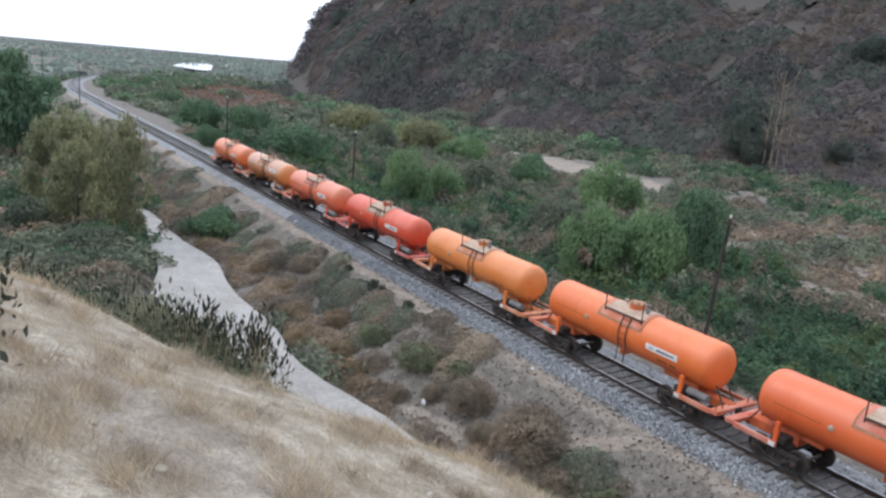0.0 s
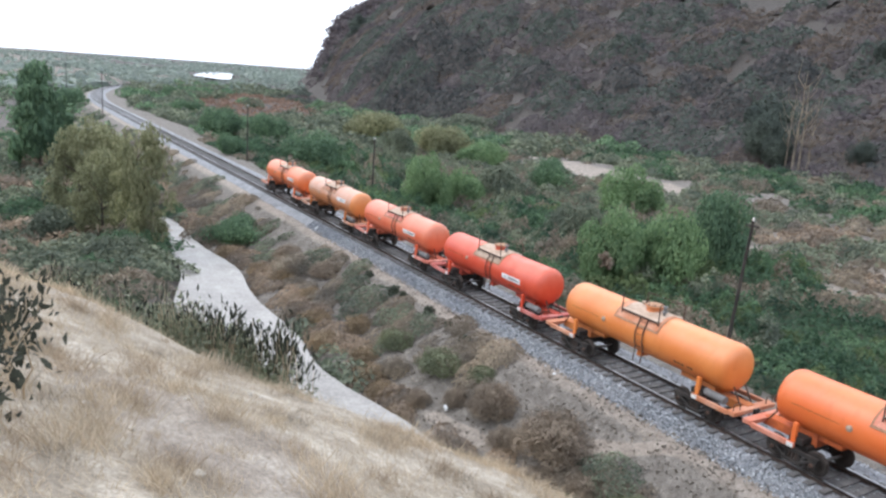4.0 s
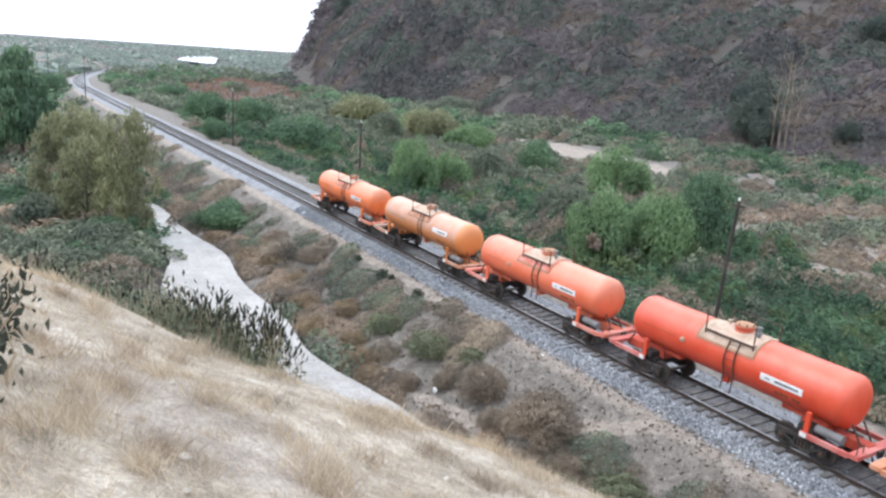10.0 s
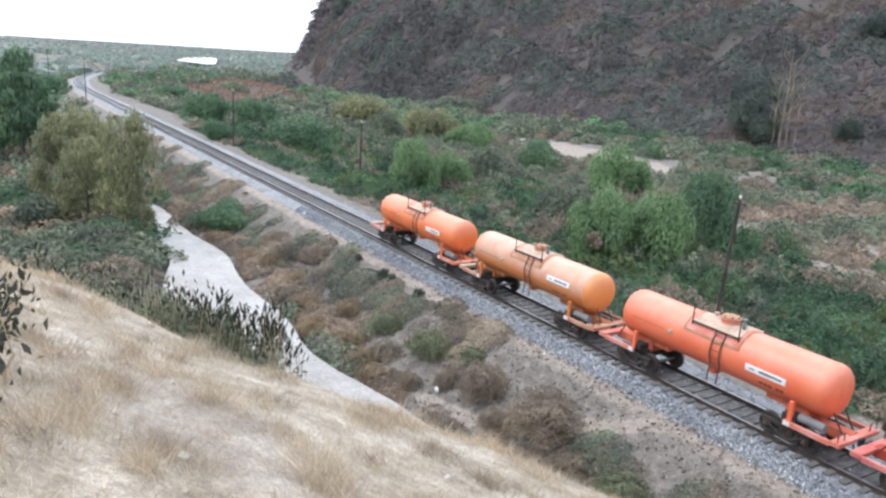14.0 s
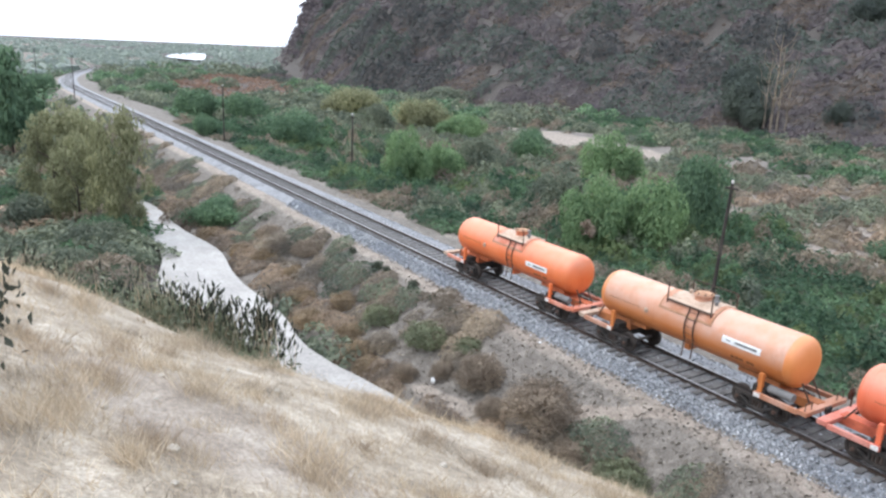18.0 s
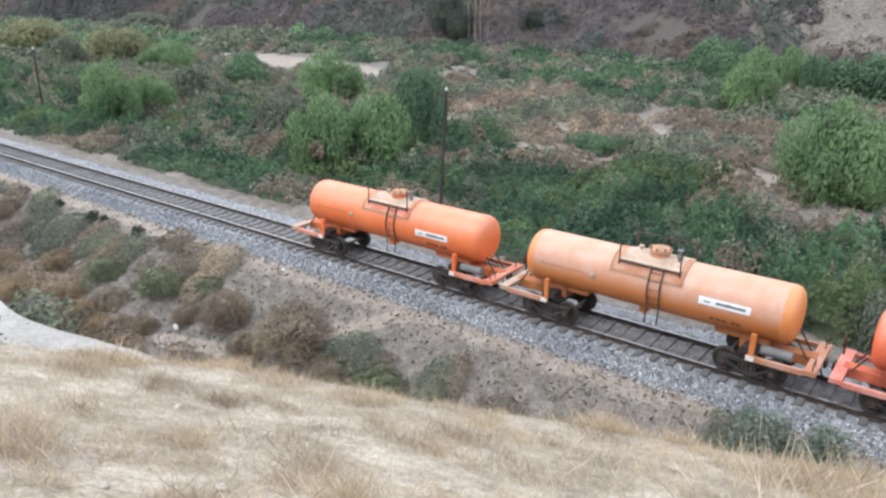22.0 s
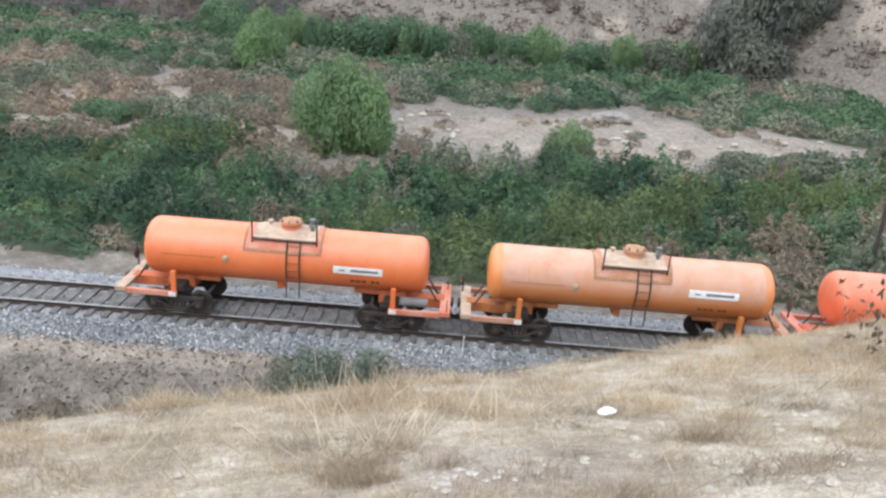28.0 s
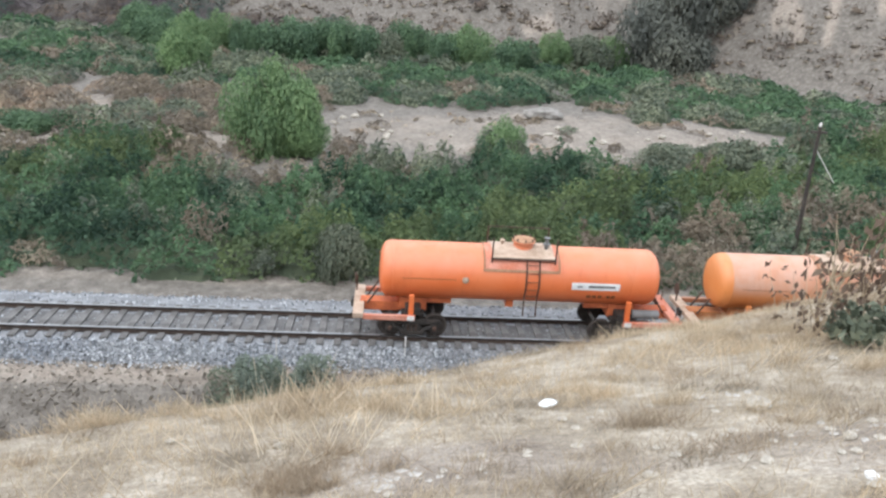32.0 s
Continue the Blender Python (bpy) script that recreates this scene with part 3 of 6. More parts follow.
# the pale creek in the ditch
def creek_edges(s):
    """Left and right edge of the pale creek at s from 0 (upstream) to 1."""
    k = [0, 0.2, 0.4, 0.55, 0.75, 1]
    far = np.array([np.interp(s, k, v) for v in ([-80, -66, -56, -47, -37, -25.5], [14.6, 15.4, 15.8, 15.2, 14.75, 16.0])])
    near = np.array([np.interp(s, k, v) for v in ([-80, -66, -56, -48, -38, -23], [13.8, 12.9, 11.2, 9.6, 11.4, 12.6])])
    return near, far


def creek():
    bm = bmesh.new()
    rows = []
    for i in range(60):
        s = i / 59
        a, b = creek_edges(s)
        row = []
        for j in range(14):
            w = j / 13
            p = a + (b - a) * w
            p = p + np.array([0.0, 0.28 * math.sin(7 * s * 3 + j) * (1 if j in (0, 13) else 0.2)])
            row.append(bm.verts.new((p[0], p[1], CREEK_Z + 0.02 * math.sin(i * 1.7 + j * 2.1))))
        rows.append(row)
    for p, q in zip(rows[:-1], rows[1:]):
        for k in range(13):
            bm.faces.new((p[k], p[k + 1], q[k + 1], q[k]))
    bmesh.ops.recalc_face_normals(bm, faces=bm.faces)
    ob = smooth(part("water", bm, M["silt"]))
    return tagged(ob, "shallow creek of pale silty water in the ditch", "creek", kind="structure")


CREEK_Z = -2.85
creek()


# ---- the railway ----
def along(s):
    """Place and heading on the line, s metres from x = 0 (to -x past the bend)."""
    s0 = -BEND_X
    if s <= s0:
        return -s, TRACK_Y, math.pi
    a = (s - s0) / BEND_R
    return BEND_X - BEND_R * math.sin(a), TRACK_Y + BEND_R * (1 - math.cos(a)), math.pi - a


def sweep(name, section, s_list, material, side=0.0, closed=True):
    """Draws a cross-section (across, height) along the line."""
    bm = bmesh.new()
    rings = []
    for s in s_list:
        x, y, h = along(s)
        nx, ny = math.sin(h - math.pi), math.cos(h - math.pi)
        rings.append([bm.verts.new((x + nx * (side + c), y + ny * (side + c), z)) for c, z in section])
    m = len(section)
    for p, q in zip(rings[:-1], rings[1:]):
        for k in range(m if closed else m - 1):
            bm.faces.new((p[k], p[(k + 1) % m], q[(k + 1) % m], q[k]))
    bmesh.ops.recalc_face_normals(bm, faces=bm.faces)
    return mesh_from(name, bm, material)


S_LINE = [-70, -40, -20, 0, 20, 40, 60, 80, 100, 120, 150, 180, 215] + list(range(222, 520, 6))
track = tagged(new("railway_track"), "single ballasted railway line with wooden sleepers and polished rails", "railway track", kind="structure")
S_BED = list(np.arange(-70, 90, 0.7)) + list(np.arange(90, 215, 4)) + list(range(217, 520, 6))
bed = part("ballast", sweep("ballast", [(-2.35, -0.68), (-1.95, -0.45), (-1.5, -0.25), (-0.6, -0.215), (0, -0.22), (0.6, -0.215), (1.5, -0.25), (2.35, -0.42), (3.1, -0.62), (3.4, -0.70)], S_BED, M["ballast"], closed=False), None, track, "crushed grey stone")
bed.data.materials.append(M["oily_ballast"])
for f in bed.data.polygons:
    if abs(f.center.y - TRACK_Y - line_offset(f.center.x)) < 0.75 and f.center.x > -75:
        f.material_index = 1
for v in bed.data.vertices:
    v.co.z += 0.035 * noise.noise((v.co.x * 1.3, v.co.y * 2.1, 0.0))
head = [(-0.048, -0.003), (-0.035, 0.0), (0.035, 0.0), (0.048, -0.003), (0.048, -0.035), (-0.048, -0.035)]
web = [(-0.036, -0.035), (0.036, -0.035), (0.01, -0.05), (0.01, -0.15), (0.075, -0.165), (0.075, -0.185), (-0.075, -0.185), (-0.075, -0.165), (-0.01, -0.15), (-0.01, -0.05)]
for sd in (-GAUGE / 2 - 0.035, GAUGE / 2 + 0.035):
    r = part("rail", sweep("rail", web, S_LINE, M["rail_side"], sd), None, track, "rusty rail with a bright worn head")
    part("rail_head", sweep("rail_head", head, S_LINE, M["rail_top"], sd), None, r)
bm = box(bmesh.new(), -0.125, 0.125, -1.38, 1.38, -0.33, -0.155, 0.012)
sleeper_mesh = mesh_from("sleeper", bm, M["sleeper"])
grng = random.Random(3)
rest = []
for i in range(780):
    s = -40 + i * 0.62
    x, y, h = along(s)
    m = pose(x, y, grng.uniform(-0.012, 0.006), 0, 0, math.degrees(h) + grng.uniform(-1, 1))
    if s < 145:
        ob = new("sleeper", sleeper_mesh)
        ob.parent = track
        ob.matrix_basis = m
    else:
        c = [m @ Vector(p) for p in ((-0.12, -1.38, -0.155), (0.12, -1.38, -0.155), (0.12, 1.38, -0.155), (-0.12, 1.38, -0.155))]
        rest.append([tuple(v) for v in c])
far_s = part("sleeper_row", quads("sleeper_row", rest, M["sleeper"]), None, track)
far_s["kind"] = "stuff"
# loose stones on the shoulders and between the sleepers
n = 37000
sx = RNG.uniform(-62, 20, n)
sy = np.where(RNG.uniform(size=n) < 0.72, -RNG.triangular(1.3, 1.8, 2.7, n), RNG.uniform(-1.3, 3.2, n))
sy = np.where(np.abs(np.abs(sy) - 0.87) < 0.14, sy * 1.35, sy)
a = np.where(sy > 0, np.maximum(sy * 0.72, np.minimum(sy, 1.5)), -sy)
sz = np.where(a < 1.5, -0.235, np.where(a < 2.35, -0.235 - (a - 1.5) * 0.48, -0.62)) + 0.02
C = np.stack([sx, TRACK_Y + sy, sz], 1)
st = leaf_cards(C, 0.085, 0.0, 1.15)
tagged(new("ballast_stones", quads("ballast_stones", st, M["stone"])), "loose grey ballast stones on the track shoulders", "gravel", kind="stuff")


# ---- the train ----
def bogie(parent, x):
    bg = part("bogie", box(box(bmesh.new(), -0.17, 0.17, -1.02, 1.02, 0.40, 0.72, 0.02), -0.42, 0.42, -0.85, 0.85, 0.70, 0.90, 0.02), M["steel"], parent, "dark greasy cast-steel bogie")
    bg.location.x = x
    for sd in (-1, 1):
        bm = bmesh.new()
        y0, y1 = sorted((sd * 0.98, sd * 1.12))
        box(bm, -1.0, 1.0, y0, y1, 0.58, 0.73, 0.015)
        box(bm, -0.4, 0.4, y0, y1, 0.17, 0.29, 0.015)
        for e in (-1, 1):
            rod(bm, (e * 0.30, sd * 1.05, 0.27), (e * 0.85, sd * 1.05, 0.56), 0.075)
            rod(bm, (e * 0.26, sd * 1.05, 0.28), (e * 0.26, sd * 1.05, 0.64), 0.06)
            box(bm, e * 0.80 - 0.15, e * 0.80 + 0.15, y0, y1 + 0.001, 0.28, 0.60, 0.03)
        part("side_frame", bm, M["steel"], bg)
        bm = bmesh.new()
        for k in (-0.14, 0, 0.14):
            rod(bm, (k, sd * 1.05, 0.31), (k, sd * 1.05, 0.60), 0.055)
        part("spring", bm, M["rail_side"], bg)
    for e in (-1, 1):
        for sd in (-1, 1):
            part("axle_cap", rod(bmesh.new(), (e * 0.8, sd * 1.10, 0.43), (e * 0.8, sd * 1.19, 0.43), 0.085, 0.07, 12), M["rail_iron"], bg)
        w = bpy.data.objects.new("wheelset", WHEEL)
        scene.collection.objects.link(w)
        w.parent = bg
        w.location = (e * 0.8, 0, WHEEL_R)
        WHEELS.append(w)
    return bg


WHEEL_R, WHEELS = 0.43, []
bm = bmesh.new()
for sd in (-1, 1):
    lathe(bm, [(sd * 0.76, 0.36), (sd * 0.775, 0.46), (sd * 0.80, 0.46), (sd * 0.81, 0.432), (sd * 0.90, 0.425), (sd * 0.90, 0.35), (sd * 0.86, 0.33), (sd * 0.86, 0.14), (sd * 0.90, 0.12), (sd * 0.93, 0.12)], 28, "Y")
    for k in range(5):
        a = 2 * math.pi * k / 5
        rod(bm, (0.24 * math.cos(a), sd * 0.858, 0.24 * math.sin(a)), (0.24 * math.cos(a), sd * 0.885, 0.24 * math.sin(a)), 0.03, seg=8)
rod(bm, (0, -1.02, 0), (0, 1.02, 0), 0.07, seg=12)
WHEEL = mesh_from("wheelset", bm, M["wheel"])

for nm, c0, c1, du in PAINTS:
    # Darker copy of the paint: shade and rust under the tank, as colour.
    M["saddle_" + nm] = mottled("grimy_paint_" + nm, tuple(0.55 * v + 0.02 for v in c0), tuple(0.85 * v for v in c1), 2.0, 0.8)
    M["dusty_" + nm] = mottled("dusty_paint_" + nm, tuple(0.7 * v + 0.06 for v in c0), tuple(0.6 * v + 0.17 for v in c1), 1.4, 0.8)
TANK_Z, TANK_R = 2.27, 1.03


def on_tank(x, deg, lift=0.0):
    """A point of the tank's skin, deg degrees above the level of its axis on the side of -y."""
    a = radians(deg)
    return Vector((x, -(TANK_R + lift) * math.cos(a), TANK_Z + (TANK_R + lift) * math.sin(a)))


def skin_patch(bm, x0, x1, d0, d1, lift, thick, n=14):
    """A plate bent to the tank between two angles."""
    ring = []
    for k in range(n + 1):
        d = d0 + (d1 - d0) * k / n
        ring.append([bm.verts.new(on_tank(x, d, h)) for x, h in ((x0, lift), (x1, lift), (x1, lift + thick), (x0, lift + thick))])
    for p, q in zip(ring[:-1], ring[1:]):
        for k in range(4):
            bm.faces.new((p[k], p[(k + 1) % 4], q[(k + 1) % 4], q[k]))
    bm.faces.new(ring[0])
    bm.faces.new(ring[-1][::-1])
    bmesh.ops.recalc_face_normals(bm, faces=bm.faces)
    return bm


def tank_car(paint, label, sign=True, plate="rusty"):
    car = tagged(new("tank_car"), label, "rail tank car", "tank cars of the train")
    P = M[paint]
    prof = [(-5.10, 0.02), (-5.085, 0.42), (-5.045, 0.70), (-4.975, 0.88), (-4.87, 0.98), (-4.76, 1.02), (-4.64, TANK_R)]
    prof = prof + [(-2.0, TANK_R), (0.0, TANK_R), (2.0, TANK_R)] + [(-a, r) for a, r in prof[::-1]]
    tank = smooth(part("tank", lathe(bmesh.new(), prof, 64, "X", (0, 0, TANK_Z)), P, car, "welded cylindrical tank with domed ends"))
    if paint == "amber":
        tank.data.materials.append(M["clean_amber"])
        for f in tank.data.polygons:
            f.material_index = 1 if abs(f.center.x) > 4.64 else 0
    for x in (-4.62, 4.62):
        bm = bmesh.new()
        lathe(bm, [(x - 0.02, TANK_R - 0.01), (x - 0.015, TANK_R + 0.006), (x + 0.015, TANK_R + 0.006), (x + 0.02, TANK_R - 0.01)], 64, "X", (0, 0, TANK_Z))
        part("weld_seam", bm, P, tank)
    part("saddle_plate", skin_patch(bmesh.new(), -1.42, 1.28, 24, 156, 0.004, 0.02, 24), M["dusty_" + paint] if plate == "rusty" else M[plate], car, "plate bent over the tank under the walkway")
    for d0, d1 in ((22.0, 27.0), (153.0, 158.0)):
        part("plate_edge", skin_patch(bmesh.new(), -1.44, 1.30, d0, d1, 0.02, 0.014, 2), M["rusty"], car)
    for x in (-1.44, 1.24):
        part("plate_edge", skin_patch(bmesh.new(), x, x + 0.07, 27.0, 153.0, 0.02, 0.012, 20), M["rusty"], car)
    # walkway with its rails, the manway and fittings
    bm = box(bmesh.new(), -1.15, 1.12, -0.80, 0.80, 3.12, 3.16, 0.008)
    box(bm, -1.15, 1.12, -0.82, -0.78, 3.05, 3.15)
    box(bm, -1.15, 1.12, 0.78, 0.82, 3.05, 3.15)
    part("walkway", bm, M["tread"], car, "dusty walkway on top of the tank")
    part("top_plate", skin_patch(bmesh.new(), -1.13, 1.10, 56, 124, 0.026, 0.015, 12), M["tread"], car, "dusty plate on the crown of the tank")
    for sd in (-1, 1):
        bm = bmesh.new()
        for x in (-1.15, 1.12):
            rod(bm, (x, sd * 0.80, 2.94), (x, sd * 0.80, 3.86 if sd < 0 else 3.74), 0.03, seg=8)
        rod(bm, (-1.15, sd * 0.83, 3.10), (1.12, sd * 0.83, 3.10), 0.035, seg=8)
        if sd > 0:
            rod(bm, (-1.15, 0.80, 3.74), (1.12, 0.80, 3.74), 0.022, seg=8)
        part("handrail", bm, M["rail_iron"], car, "brown iron handrail")
    man = smooth(part("manway", lathe(bmesh.new(), [(3.20, 0.38), (3.24, 0.36), (3.50, 0.36), (3.505, 0.42), (3.55, 0.42)], 28, "Z", (0.06, 0, 0)), P, car))
    bm = lathe(bmesh.new(), [(3.552, 0.415), (3.58, 0.415), (3.61, 0.24), (3.63, 0.06)], 28, "Z", (0.06, 0, 0))
    part("lid", bm, M["rusty"], man, "rusty domed lid")
    for k in range(8):
        a = 2 * math.pi * k / 8
        part("bolt", rod(bmesh.new(), (0.06 + 0.38 * math.cos(a), 0.38 * math.sin(a), 3.52), (0.06 + 0.38 * math.cos(a), 0.38 * math.sin(a), 3.66), 0.03, seg=6), M["rail_iron"], man)
    bm = lathe(bmesh.new(), [(3.15, 0.07), (3.44, 0.07), (3.45, 0.13), (3.51, 0.13), (3.52, 0.06), (3.68, 0.06), (3.70, 0.11), (3.74, 0.11)], 14, "Z", (0.86, -0.2, 0))
    part("valve", bm, M["grey_tank"], car)
    bm = lathe(bmesh.new(), [(3.15, 0.06), (3.43, 0.06), (3.44, 0.10), (3.50, 0.10)], 14, "Z", (-0.7, 0.1, 0))
    part("pipe_stub", bm, M["tread"], car)
    # ladder down the near side and the far side
    for sd in (-1, 1):
        for x in (0.10, 0.56):
            bm = bmesh.new()
            pts = [Vector((x, -0.84, 3.10))] + [on_tank(x, d, 0.06) for d in range(35, -31, -8)] + [Vector((x, -1.02, 1.0))]
            for p, q in zip(pts[:-1], pts[1:]):
                p, q = Vector((p.x, sd * p.y, p.z)), Vector((q.x, sd * q.y, q.z))
                rod(bm, p, q, 0.028, seg=6)
            part("ladder_rail", bm, M["rail_iron"], car, "brown iron ladder")
        for d in (36, 20, 4, -12, -28):
            p = on_tank(0.10, d, 0.06)
            q = on_tank(0.56, d, 0.06)
            part("rung", rod(bmesh.new(), (p.x, sd * p.y, p.z), (q.x, sd * q.y, q.z), 0.012, seg=6), M["rail_iron"], car)
    # sign board with unreadable lettering, stencil, round fitting
    if sign:
        du, dd = (0.18, 10) if paint == "amber" else (0.0, 0)
        sb = part("sign_board", skin_patch(bmesh.new(), 1.76 + du, 3.50 + du, -9 + dd, 6 + dd, 0.006, 0.012, 4), M["white"], car, "white sign board with grey lettering bars")
        part("lettering", skin_patch(bmesh.new(), 2.36 + du, 3.34 + du, -4.0 + dd, 1.0 + dd, 0.019, 0.003, 2), M["grey_tank"], sb)
        part("emblem", skin_patch(bmesh.new(), 1.96 + du, 2.16 + du, -3.5 + dd, -0.5 + dd, 0.019, 0.003, 2), M["grey_tank"], sb)
    for x0, x1 in ((2.36, 2.52), (2.57, 2.72), (2.77, 2.92), (3.10, 3.22), (3.26, 3.40)):
        part("stencil_bar", skin_patch(bmesh.new(), x0, x1, -30, -23, 0.003, 0.003, 2), M["brown_ink"], car)
    bm = lathe(bmesh.new(), [(0.0, 0.12), (0.04, 0.12), (0.05, 0.08), (0.09, 0.07), (0.11, 0.03)], 18, "Z")
    fit = part("vent_fitting", bm, M["tread"], car, "round dusty vent fitting")
    fit.matrix_basis = Matrix.Translation(on_tank(-2.05, 3, -0.01)) @ Vector((0, -1, 0.05)).to_track_quat("Z", "Y").to_matrix().to_4x4()
    part("seam_strip", skin_patch(bmesh.new(), -4.3, -2.4, 2.5, 3.5, 0.002, 0.004, 2), M["brown_ink"], car)
    # saddles, gussets, drain
    for e in (-1, 1):
        x0, x1 = sorted((e * 3.35, e * 4.35))
        part("body_bolster", box(bmesh.new(), e * 3.85 - 0.28, e * 3.85 + 0.28, -1.05, 1.05, 0.905, 1.16, 0.02), M["steel"], car, "dark body bolster over the bogie")
        part("saddle", box(bmesh.new(), x0, x1, -0.5, 0.5, 0.82, 1.50, 0.03), M["saddle_" + paint], car)
        bm = bmesh.new()
        xa, xb = sorted((e * 2.45, e * 3.35))
        box(bm, xa, xb, -0.45, 0.45, 1.14, 1.40, 0.02)
        part("gusset", bm, M["saddle_" + paint], car)
        xa, xb = sorted((e * 4.35, e * 5.75))
        part("stub_sill", box(bmesh.new(), xa, xb, -0.24, 0.24, 0.68, 1.05, 0.015), M["saddle_" + paint], car)
        xa, xb = sorted((e * 5.60, e * 5.98))
        es = part("end_sill", box(bmesh.new(), xa, xb, -1.28, 1.28, 0.84, 1.02, 0.015), M["dusty_" + paint] if e > 0 or paint not in ("amber", "orange") else M["tread"], car, "broad end sill with flaking paint")
        for sd in (-1, 1):
            y0, y1 = sorted((sd * 1.14, sd * 1.26))
            xa, xb = sorted((e * 3.78, e * 5.60))
            part("side_sill", box(bmesh.new(), xa, xb, y0, y1, 0.78, 0.97, 0.01), M["dusty_" + paint], car)
            part("reflector", box(bmesh.new(), min(e * 3.80, e * 4.06), max(e * 3.80, e * 4.06), y0 - 0.004, y1 + 0.004, 0.79, 0.96), M["reflector"], car, "white reflective patch")
            bm = box(bmesh.new(), e * 3.92 - 0.09, e * 3.92 + 0.09, min(sd * 0.98, sd * 1.13), max(sd * 0.98, sd * 1.13), 0.96, 1.70, 0.012)
            part("bracket", bm, P, car)
            part("end_brace", rod(bmesh.new(), (e * 5.5, sd * 0.35, 1.0), (e * 5.1, sd * 0.35, 1.62), 0.035, seg=8), M["rail_iron"], car)
        cp = part("coupler", box(box(bmesh.new(), min(e * 5.98, e * 6.09), max(e * 5.98, e * 6.09), -0.17, 0.17, 0.74, 1.02, 0.03), min(e * 5.7, e * 6.0), max(e * 5.7, e * 6.0), -0.08, 0.08, 0.80, 0.96, 0.01), M["steel"], car, "dark knuckle coupler")
        part("brake_hose", rod(rod(bmesh.new(), (e * 5.95, -0.35, 0.84), (e * 6.02, -0.33, 0.55), 0.03, seg=8), (e * 6.02, -0.33, 0.55), (e * 6.09, -0.20, 0.50), 0.03, seg=8), M["steel"], car)
        bogie(car, e * 3.85)
    part("drain_box", box(bmesh.new(), -0.42, -0.14, -0.25, 0.25, 0.98, 1.30, 0.02), P, car)
    part("brake_cylinder", rod(bmesh.new(), (1.5, 0.35, 1.12), (2.3, 0.35, 1.12), 0.13, seg=14), M["steel"], car)
    part("brake_rod", rod(bmesh.new(), (-3.0, 0.2, 1.18), (3.0, 0.2, 1.18), 0.025, seg=6), M["rail_iron"], car)
    part("air_reservoir", rod(bmesh.new(), (4.15, -0.82, 1.12), (5.15, -0.82, 1.12), 0.17, seg=18), M["grey_tank"], car, "grey air reservoir")
    bm = rod(bmesh.new(), (-5.92, 0.75, 0.98), (-5.92, 0.75, 1.62), 0.035, seg=8)
    lathe(bm, [(-5.99, 0.20), (-5.98, 0.23), (-5.95, 0.23), (-5.94, 0.20)], 20, "X", (0, 0.75, 1.52))
    part("handbrake", bm, M["rail_iron"], car, "rusty handbrake wheel on a post")
    for sd in (-1, 1):
        bm = rod(bmesh.new(), (5.85, sd * 1.2, 1.02), (5.85, sd * 1.2, 1.30), 0.02, seg=6)
        rod(bm, (5.85, sd * 1.2, 1.30), (5.85, sd * 0.8, 1.30), 0.02, seg=6)
        rod(bm, (5.85, sd * 0.8, 1.30), (5.85, sd * 0.8, 1.02), 0.02, seg=6)
        part("grab_iron", bm, M["rail_iron"], car)
    return car


CARS = [tank_car(*a) for a in (
    ("orange", "orange tank car with a white sign board, last of the train", True, "rusty"),
    ("amber", "dusty amber-orange tank car with a white sign board", True, "rusty"),
    ("salmon", "faded salmon-orange tank car with a dusty top", True, "rusty"),
    ("red", "red-orange tank car with a pale saddle plate", True, "tread"),
    ("amber_orange", "amber-orange tank car without a sign board", False, "rusty"),
    ("bright_orange", "bright orange tank car with a white sign board", True, "rusty"),
    ("deep_orange", "deep orange tank car with a rusty walkway", True, "rusty"))]
PITCH = 12.33
# where the middle of the last car stands on the line, time by time
TRAIN = [(0, -84.6), (3, -75.7), (6, -66.45), (9, -57.6), (12, -48.85), (14, -43.1), (17, -34.6), (20, -26.5), (23, -18.85), (26, -11.0), (29, -3.0), (32, 4.95)]


# ---- plants ----
def crown_mesh(name, mat, n, lobes, seed, size, shape=1.0, up=0.25):
    """A crown one metre wide each way and one high, of leaf sprays."""
    rng = np.random.default_rng(seed)
    p, out = clump(n, 1.0, 1.0, lobes, rng)
    if shape != 1.0:
        p[:, :2] *= (1.05 - p[:, 2:3] * shape)
    fill = p[:n // 7] * np.array([0.72, 0.72, 0.8]) + np.array([0, 0, 0.06])
    return quads(name, np.concatenate([leaf_cards(p, size, up, 1.7, rng, out), leaf_cards(fill, size * 2.4, up, 1.4, rng, out[:n // 7])]), M[mat])


def airy_crown(mat, n, lobes, seed, size, narrow=0.35):
    """A loose upright crown of many small lobes with gaps between them, one metre wide each way and one high."""
    rng = np.random.default_rng(seed)
    P, W = [], []
    for k in range(lobes):
        z = 0.14 + 0.78 * (k + rng.uniform()) / lobes
        reach = (0.78 - narrow * z) * np.sqrt(rng.uniform(0.05, 1.0))
        a = rng.uniform(0, 2 * np.pi)
        m = n // lobes
        d = rng.normal(size=(m, 3))
        d /= np.linalg.norm(d, axis=1)[:, None]
        r = rng.uniform(0.14, 0.30)
        p = d * (rng.uniform(0.2, 1.0, m) ** 0.5)[:, None] * np.array([r, r, r * rng.uniform(0.35, 0.6)])
        P.append(p + np.array([reach * np.cos(a), reach * np.sin(a), z]))
        W.append(d)
    return quads("crown", leaf_cards(np.concatenate(P), size, 0.1, 1.7, rng, np.concatenate(W)), M[mat])


